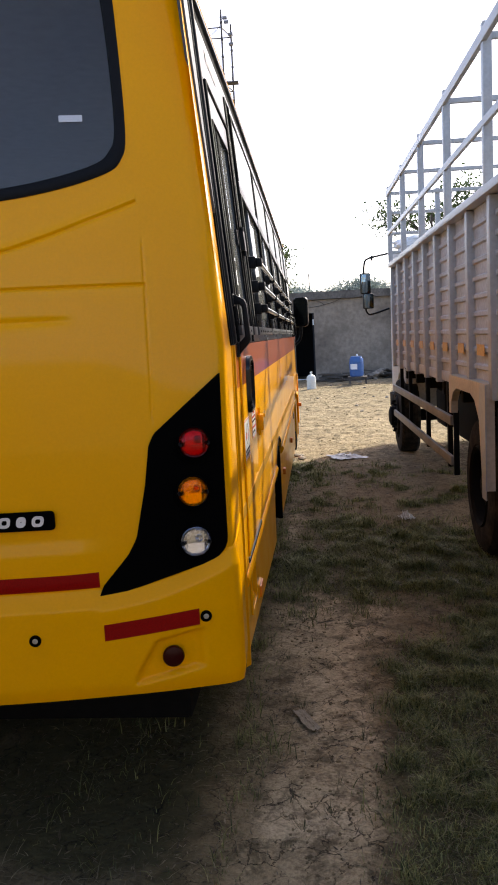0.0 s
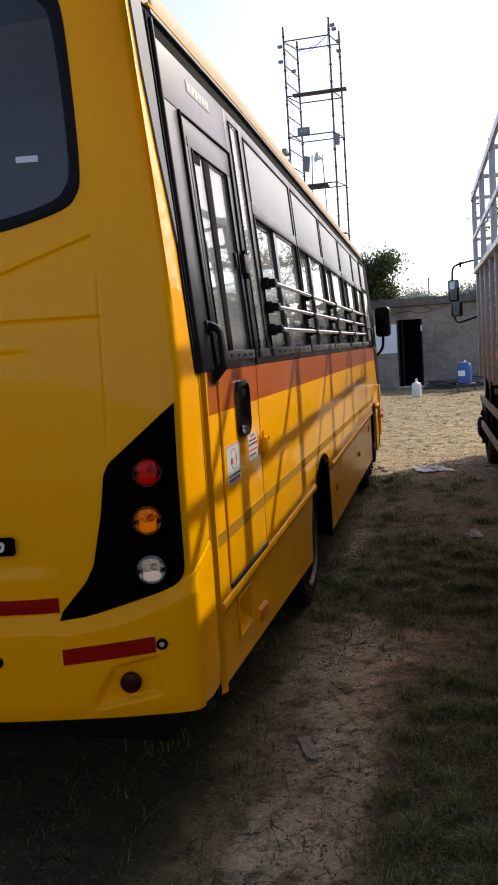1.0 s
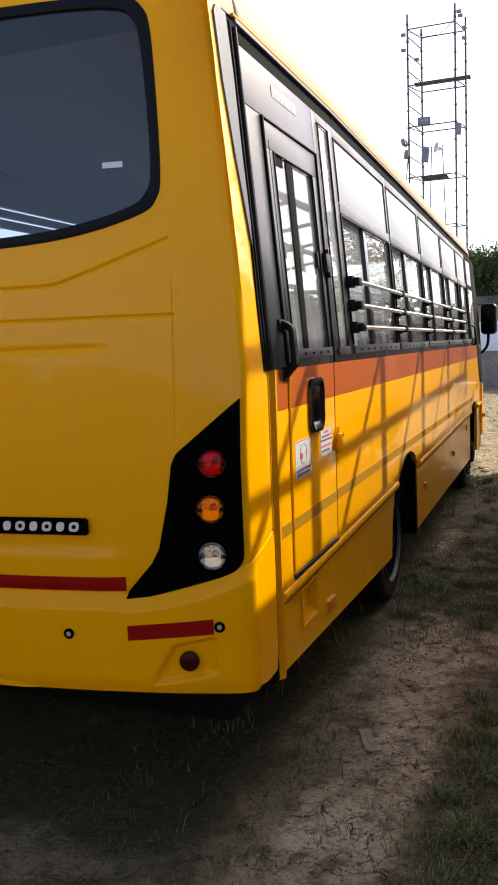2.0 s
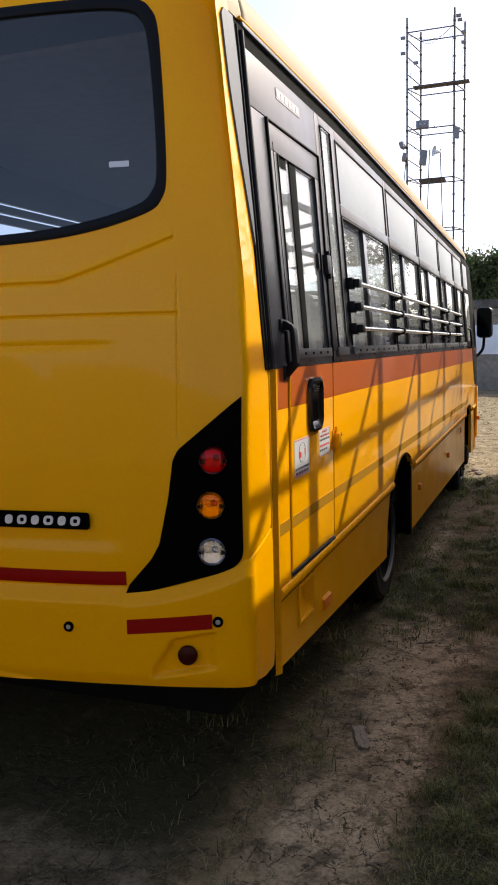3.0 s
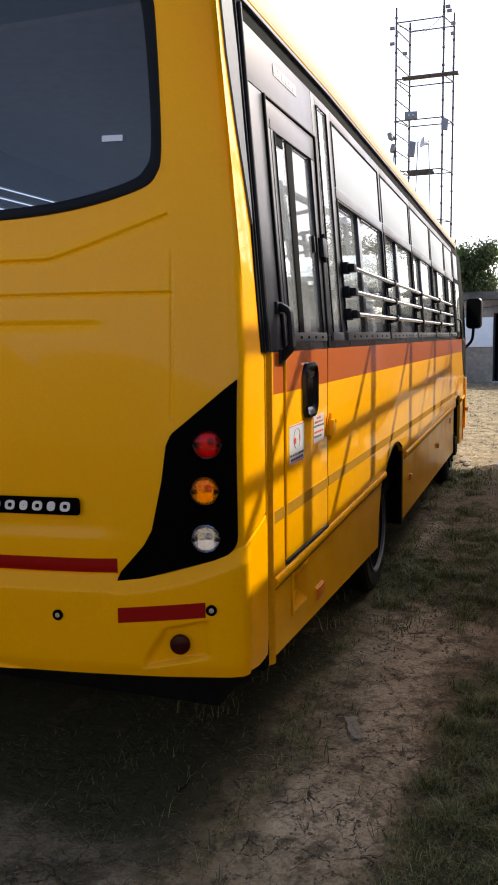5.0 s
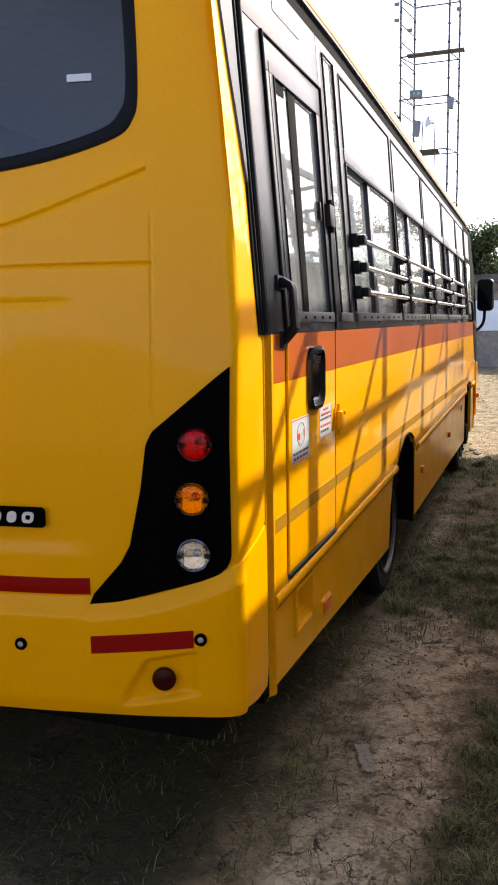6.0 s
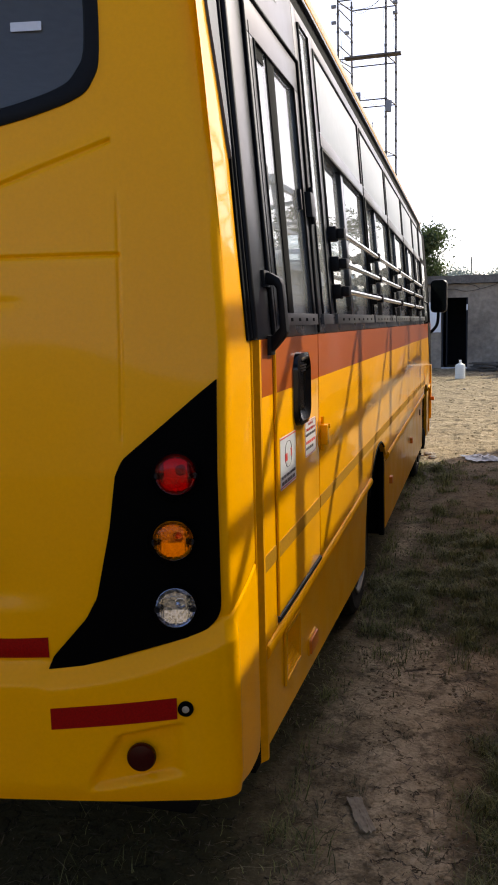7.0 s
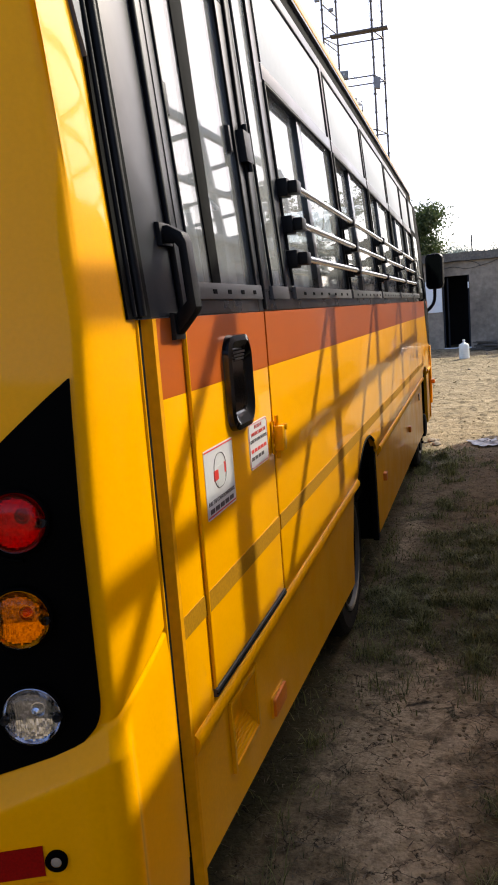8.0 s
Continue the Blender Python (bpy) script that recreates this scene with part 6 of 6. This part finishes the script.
for k in range(5):
    tw("grating_bar", boxed((-0.62, -0.2 + 0.12 * k, 7.80), (0.35, -0.14 + 0.12 * k, 7.85)))


def flood(x, y, z, turn, s=1.0):
    e = tw("floodlight", boxed((-0.24 * s, -0.08, -0.15 * s), (0.24 * s, 0.08, 0.15 * s), 0.03, pose(x, y, z, -15, 0, turn)), LAMP_GREY, None, "grey floodlight")
    tw("lamp_face", boxed((-0.20 * s, -0.095, -0.11 * s), (0.20 * s, -0.078, 0.11 * s), 0.004, pose(x, y, z, -15, 0, turn)), GLASS_SIDE, e)
    for q in (-1, 1):
        tw("led_block", boxed((q * 0.08 * s - 0.03, -0.088, -0.03), (q * 0.08 * s + 0.03, -0.081, 0.03), 0, pose(x, y, z, -15, 0, turn)), WHITE_BOARD, e)


flood(-0.45, -0.38, 9.82, 8)
tw("panel_lamp", boxed((-0.11, -0.05, -0.22), (0.11, 0.05, 0.22), 0.03, pose(0.80, -0.40, 9.40, -12, 8, 25)), LAMP_GREY, None, "grey upright panel lamp")
flood(-1.20, -0.35, 9.15, 80, 0.8)
flood(-1.14, -0.30, 8.72, -80, 0.9)
tw("loudspeaker", boxed((-0.14, -0.06, -0.30), (0.14, 0.06, 0.30), 0.055, pose(-0.42, -0.38, 8.62, -10, 9, 25)), LAMP_GREY, None, "grey rounded panel loudspeaker")
m = pose(0.22, -0.35, 8.76, 80, 0, -60)
tw("loudspeaker", lathed([(0.04, 0.0), (0.07, 0.12), (0.13, 0.22), (0.20, 0.27), (0.195, 0.28), (0.12, 0.22), (0.0, 0.1)], m, 24), WHITE_BOARD, None, "pale horn loudspeaker")
tw("stay", tubed([(-0.20, -0.3, 8.9), (-0.40, 0.0, 4.0)], 0.022, 6))
tw("stay", tubed([(0.20, -0.3, 8.9), (0.33, 0.0, 4.0)], 0.022, 6))
tw("stay", tubed([(-1.04, -0.3, 9.0), (-1.6, 0.0, 4.0)], 0.022, 6))
for x, z in ((-1.18, 13.05), (-1.18, 12.5), (0.85, 13.55), (1.04, 12.6), (1.04, 12.95), (0.9, 13.4), (-0.7, 12.1)):
    tw("small_lamp", boxed((x - 0.10, -0.36, z - 0.05), (x + 0.08, -0.24, z + 0.05), 0.015), LAMP_GREY)
for p in ([(-1.0, -0.35, 13.1), (-0.3, -0.35, 12.85), (0.3, -0.35, 12.95), (0.7, -0.35, 13.3)], [(-1.0, -0.3, 12.9), (-0.9, -0.3, 11.5), (-0.8, -0.3, 9.8)], [(0.94, 0.9, 13.2), (0.84, 0.9, 12.4), (0.94, 0.9, 11.4)],
          [(-0.95, -0.3, 13.15), (-0.2, -0.2, 12.75), (0.65, -0.3, 13.25)], [(0.66, -0.32, 13.6), (0.62, -0.32, 12.4), (0.68, -0.32, 10.2), (0.60, -0.3, 8.4)],
          [(-0.30, -0.36, 9.70), (-0.20, -0.33, 9.2), (-0.1, -0.3, 8.0)], [(-0.55, -0.36, 9.72), (-0.75, -0.33, 9.0), (-0.85, -0.3, 8.1)], [(-0.1, -0.36, 9.8), (0.3, -0.33, 9.5), (0.65, -0.3, 9.75)]):
    tw("cable", tubed(smooth_path(p, 5), 0.008, 5), WIRE)


# ---- trees ----
def build_tree(name, x, y, height, spread, crown_low, leaves, seed, leaf=0.16, mat=LEAF, label="", sparse=0.0):
    r = random.Random(seed)
    e = tagged(empty(name, pose(x, y, 0)), label, "tree")
    bm = bmesh.new()
    tips = []
    trunk = [Vector((0, 0, -0.1)), Vector((0.08, 0.03, crown_low * 0.5)), Vector((0.02, 0.1, crown_low)), Vector((0.1, 0.0, height * 0.75))]
    tube(bm, smooth_path(trunk, 4), 0.05 * height * 0.5, 8, 0.03)
    for k in range(13):
        a, h = r.uniform(0, 2 * math.pi), r.uniform(crown_low * 0.9, height * 0.72)
        d = Vector((math.cos(a), math.sin(a), r.uniform(0.2, 0.9)))
        ln = spread * r.uniform(0.55, 0.95)
        p0 = Vector((0.05, 0.05, h))
        p1, p2 = p0 + d * ln * 0.5 + Vector((0, 0, 0.1)), p0 + d * ln
        if p2.z > height:
            p2.z = height * r.uniform(0.85, 1.0)
        tube(bm, [p0, p1, p2], 0.02 * height * 0.35, 6, 0.012)
        tips += [(p2, 0.42), (p1.lerp(p2, 0.5), 0.4), (p1, 0.3)]
        for q in range(3):
            c = p1.lerp(p2, r.uniform(0.2, 1.0)) + Vector((r.uniform(-1, 1), r.uniform(-1, 1), r.uniform(-0.5, 0.8))) * spread * 0.28
            tube(bm, [p1.lerp(p2, 0.4), c], 0.02, 5, 0.006)
            tips.append((c, 0.34))
    part("trunk", bm, BARK, e)
    vs, fs = [], []
    for k in range(leaves):
        c, q = r.choice(tips)
        o = Vector((r.gauss(0, 1), r.gauss(0, 1), r.gauss(0, 0.8))) * spread * q * 0.42
        p = c + o
        n = Vector((r.uniform(-1, 1), r.uniform(-1, 1), r.uniform(-0.4, 1))).normalized()
        u = n.orthogonal().normalized()
        u = (Matrix.Rotation(r.uniform(0, 6.28), 3, n) @ u)
        w = n.cross(u)
        s = leaf * r.uniform(0.6, 1.3)
        b = len(vs)
        vs += [p - u * s, p + w * s * 0.36 + n * s * 0.1, p + u * s, p - w * s * 0.36 + n * s * 0.1]
        fs.append((b, b + 1, b + 2, b + 3))
    part("crown", raw("crown", vs, fs, False), mat, e)
    return e


build_tree("tree", -2.9, 37.0, 5.7, 2.1, 2.4, 48000, 3, 0.10, label="dense green broadleaf tree behind the building")
build_tree("tree", 4.9, 31.5, 8.2, 2.3, 3.4, 4200, 8, 0.105, label="sparse thin-leaved tree behind the building")
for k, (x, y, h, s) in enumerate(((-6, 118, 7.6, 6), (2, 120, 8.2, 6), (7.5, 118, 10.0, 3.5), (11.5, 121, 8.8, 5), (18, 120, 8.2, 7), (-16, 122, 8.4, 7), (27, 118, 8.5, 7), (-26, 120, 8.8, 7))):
    build_tree("far_tree", x, y, h * 0.96, s, h * 0.4, 11000, 20 + k, 0.20, LEAF_FAR, "tree on the horizon, its leaves paled to paint haze")
tagged(part("mast", tubed([(-0.6, 119, 0), (-0.6, 119, 10.2)], 0.10, 6), RUST), "thin far mast on the horizon", "mast")

# ---- grass ----
def build_grass(name, count, seed, mat, label, low, high, area, dens, lean_by=(0.3, 1.5)):
    r = random.Random(seed)
    vs, fs = [], []
    made = 0
    while made < count:
        x, y = r.uniform(*area[0]), r.uniform(*area[1])
        if r.random() > dens(x, y):
            continue
        made += 1
        z = ground_z(x, y) - 0.004
        a, h = r.uniform(0, 6.283), r.uniform(low, high) * (0.60 + 2.3 * max(0.0, noise.noise((x * 7.0, y * 7.0, 8.0))))
        lean, w = r.uniform(*lean_by) * h, r.uniform(0.0006, 0.0022) * (1 + 0.10 * max(0, y))
        d, n = Vector((math.cos(a), math.sin(a), 0)), Vector((-math.sin(a), math.cos(a), 0)) * w
        p0 = Vector((x, y, z))
        p1 = p0 + d * lean * 0.35 + Vector((0, 0, h * 0.62))
        p2 = p0 + d * lean + Vector((0, 0, h * r.uniform(0.75, 1.0)))
        b = len(vs)
        vs += [p0 - n, p0 + n, p1 + n * 0.8, p1 - n * 0.8, p2]
        fs += [(b, b + 1, b + 2, b + 3), (b + 3, b + 2, b + 4)]
    return tagged(part(name, raw(name, vs, fs, False), mat), label, "grass", kind="stuff")


build_grass("grass", 165000, 1, BLADE, "short green grass in patches on the dirt", 0.014, 0.060, ((-0.8, 1.9), (-1.0, 8.0)), lambda x, y: sward_shade(x, y) ** 1.5 * min(1.0, max(0.12, 0.55 + 1.6 * noise.noise((x * 7.0, y * 7.0, 8.0)))) * (1 if x > -0.12 else 0.02))
build_grass("dry_grass", 22000, 2, STRAW, "thin dry straw lying on the dirt", 0.006, 0.022, ((-2.2, 1.9), (-1.0, 9.0)), lambda x, y: (0.07 + 0.40 * sward_shade(x, y) - 0.04 * worn(x, y) if x > -0.14 or y < -0.1 else 0.05), (1.2, 4.5))

# unseen walls added beside the bus and behind the camera to cut sky light
tagged(part("yard_wall", boxed((-3.3, -9.0, -0.2), (-3.07, 14.0, 2.3)), PLASTER), "plain grey wall, added out of view to block sky light", "wall", kind="structure")
tagged(part("yard_wall", boxed((-3.3, -9.23, -0.2), (14.0, -9.0, 2.6)), PLASTER), "plain grey wall, added out of view to block sky light", "wall", kind="structure")


# clods and crumbs of dry earth, thickest where the sun dries the yard
def build_clods():
    r = random.Random(11)
    vs, fs = [], []
    ico = bmesh.new()
    bmesh.ops.create_icosphere(ico, subdivisions=1, radius=1.0)
    base = [v.co.copy() for v in ico.verts]
    tri = [tuple(v.index for v in f.verts) for f in ico.faces]
    ico.free()
    for k in range(5200):
        if k % 5 < 2:
            y = 7.4 + 16 * r.random() ** 1.4
            x = r.uniform(-1.0, 3.0)
            q = (0.003 + 0.012 * r.random() ** 3) * (1 + 0.03 * (y - 7))
        else:
            x, y = r.uniform(-0.12, 1.6), r.uniform(-0.8, 7.4)
            q = r.uniform(0.002, 0.008)
            if sward_shade(x, y) > 0.25:
                continue
        o = Vector((r.uniform(0, 99), r.uniform(0, 99), 0))
        c = Vector((x, y, ground_z(x, y) + q * 0.2))
        a = r.uniform(0, 6.28)
        n = len(vs)
        for p in base:
            d = p * q * (1 + 0.45 * noise.noise(p * 1.3 + o))
            vs.append(c + Vector((d.x * math.cos(a) * 1.4 - d.y * math.sin(a), d.x * math.sin(a) * 1.4 + d.y * math.cos(a), d.z * 0.6)))
        fs += [tuple(n + i for i in t) for t in tri]
    tagged(part("earth_clods", raw("earth_clods", vs, fs, False), SOIL), "small dry clods of pale earth", "soil", kind="stuff")


build_clods()


def build_litter():
    """Flat bits of dead grass and leaf strewn over the soil."""
    r = random.Random(21)
    vs, fs = [], []
    for k in range(26000):
        x, y = r.uniform(-1.3, 1.5), -0.6 + 8.6 * r.random() ** 1.5
        if noise.noise((x * 2.5, y * 2.5, 1.0)) + 0.5 * noise.noise((x * 9, y * 9, 4.0)) < r.uniform(-0.25, 0.5):
            continue
        z = ground_z(x, y) + r.uniform(0.002, 0.008)
        a, ln, w = r.uniform(0, 6.283), r.uniform(0.005, 0.026), r.uniform(0.0008, 0.0030)
        d, n = Vector((math.cos(a), math.sin(a), r.uniform(-0.3, 0.3))) * ln, Vector((-math.sin(a), math.cos(a), 0.2)) * w
        p = Vector((x, y, z))
        b = len(vs)
        vs += [p - d, p + n, p + d, p - n]
        fs.append((b, b + 1, b + 2, b + 3))
    tagged(part("plant_litter", raw("plant_litter", vs, fs, False), LITTER), "brown bits of dead grass strewn on the dirt", "litter", kind="stuff")


build_litter()


def build_stalks():
    """Long dry stalks lying over the grass."""
    r = random.Random(4)
    bm = bmesh.new()
    made = 0
    while made < 900:
        x, y = r.uniform(-0.05, 1.5), r.uniform(-0.7, 4.6)
        if r.random() > 0.04 + sward_shade(x, y) * max(0.1, 0.5 + noise.noise((x * 3.0, y * 3.0, 6.0))):
            continue
        made += 1
        a, ln, bend = r.uniform(0, 6.28), r.uniform(0.05, 0.24), r.uniform(-1.8, 1.8)
        pts = []
        for i in range(5):
            t = i / 4
            b = a + bend * t
            px, py = x + math.cos(b) * ln * t, y + math.sin(b) * ln * t
            pts.append((px, py, ground_z(px, py) + 0.010 + 0.045 * math.sin(t * 2.6) * r.uniform(0.3, 1.1)))
        tube(bm, smooth_path(pts, 2), r.uniform(0.0007, 0.0014), 4, 0.0005)
    tagged(part("dry_stalks", bm, STRAW), "pale dry stalks lying over the grass", "grass", kind="stuff")


def build_tufts():
    """Small wiry tufts rooted in the bare dirt, their blades spread outwards."""
    r = random.Random(9)
    vs, fs = [], []
    for k in range(70):
        x, y = r.uniform(-0.10, 0.75), -0.7 + 3.6 * r.random() ** 1.3
        if sward_shade(x, y) > 0.5:
            continue
        for i in range(r.randint(9, 30)):
            a, h = r.uniform(0, 6.283), r.uniform(0.015, 0.055)
            d = Vector((math.cos(a), math.sin(a), 0))
            n = Vector((-d.y, d.x, 0)) * r.uniform(0.0005, 0.0013)
            p = Vector((x, y, 0)) + d * r.uniform(0, 0.018)
            p.z = ground_z(p.x, p.y) - 0.003
            out = r.uniform(0.3, 1.4)
            q, e = p + d * h * out * 0.4 + Vector((0, 0, h * 0.65)), p + d * h * out + Vector((0, 0, h * r.uniform(0.5, 0.95)))
            b = len(vs)
            vs += [p - n, p + n, q + n * 0.8, q - n * 0.8, e]
            fs += [(b, b + 1, b + 2, b + 3), (b + 3, b + 2, b + 4)]
    tagged(part("grass_tufts", raw("grass_tufts", vs, fs, False), TUFT), "small wiry grass tufts in the bare dirt", "grass", kind="stuff")


build_tufts()
build_stalks()
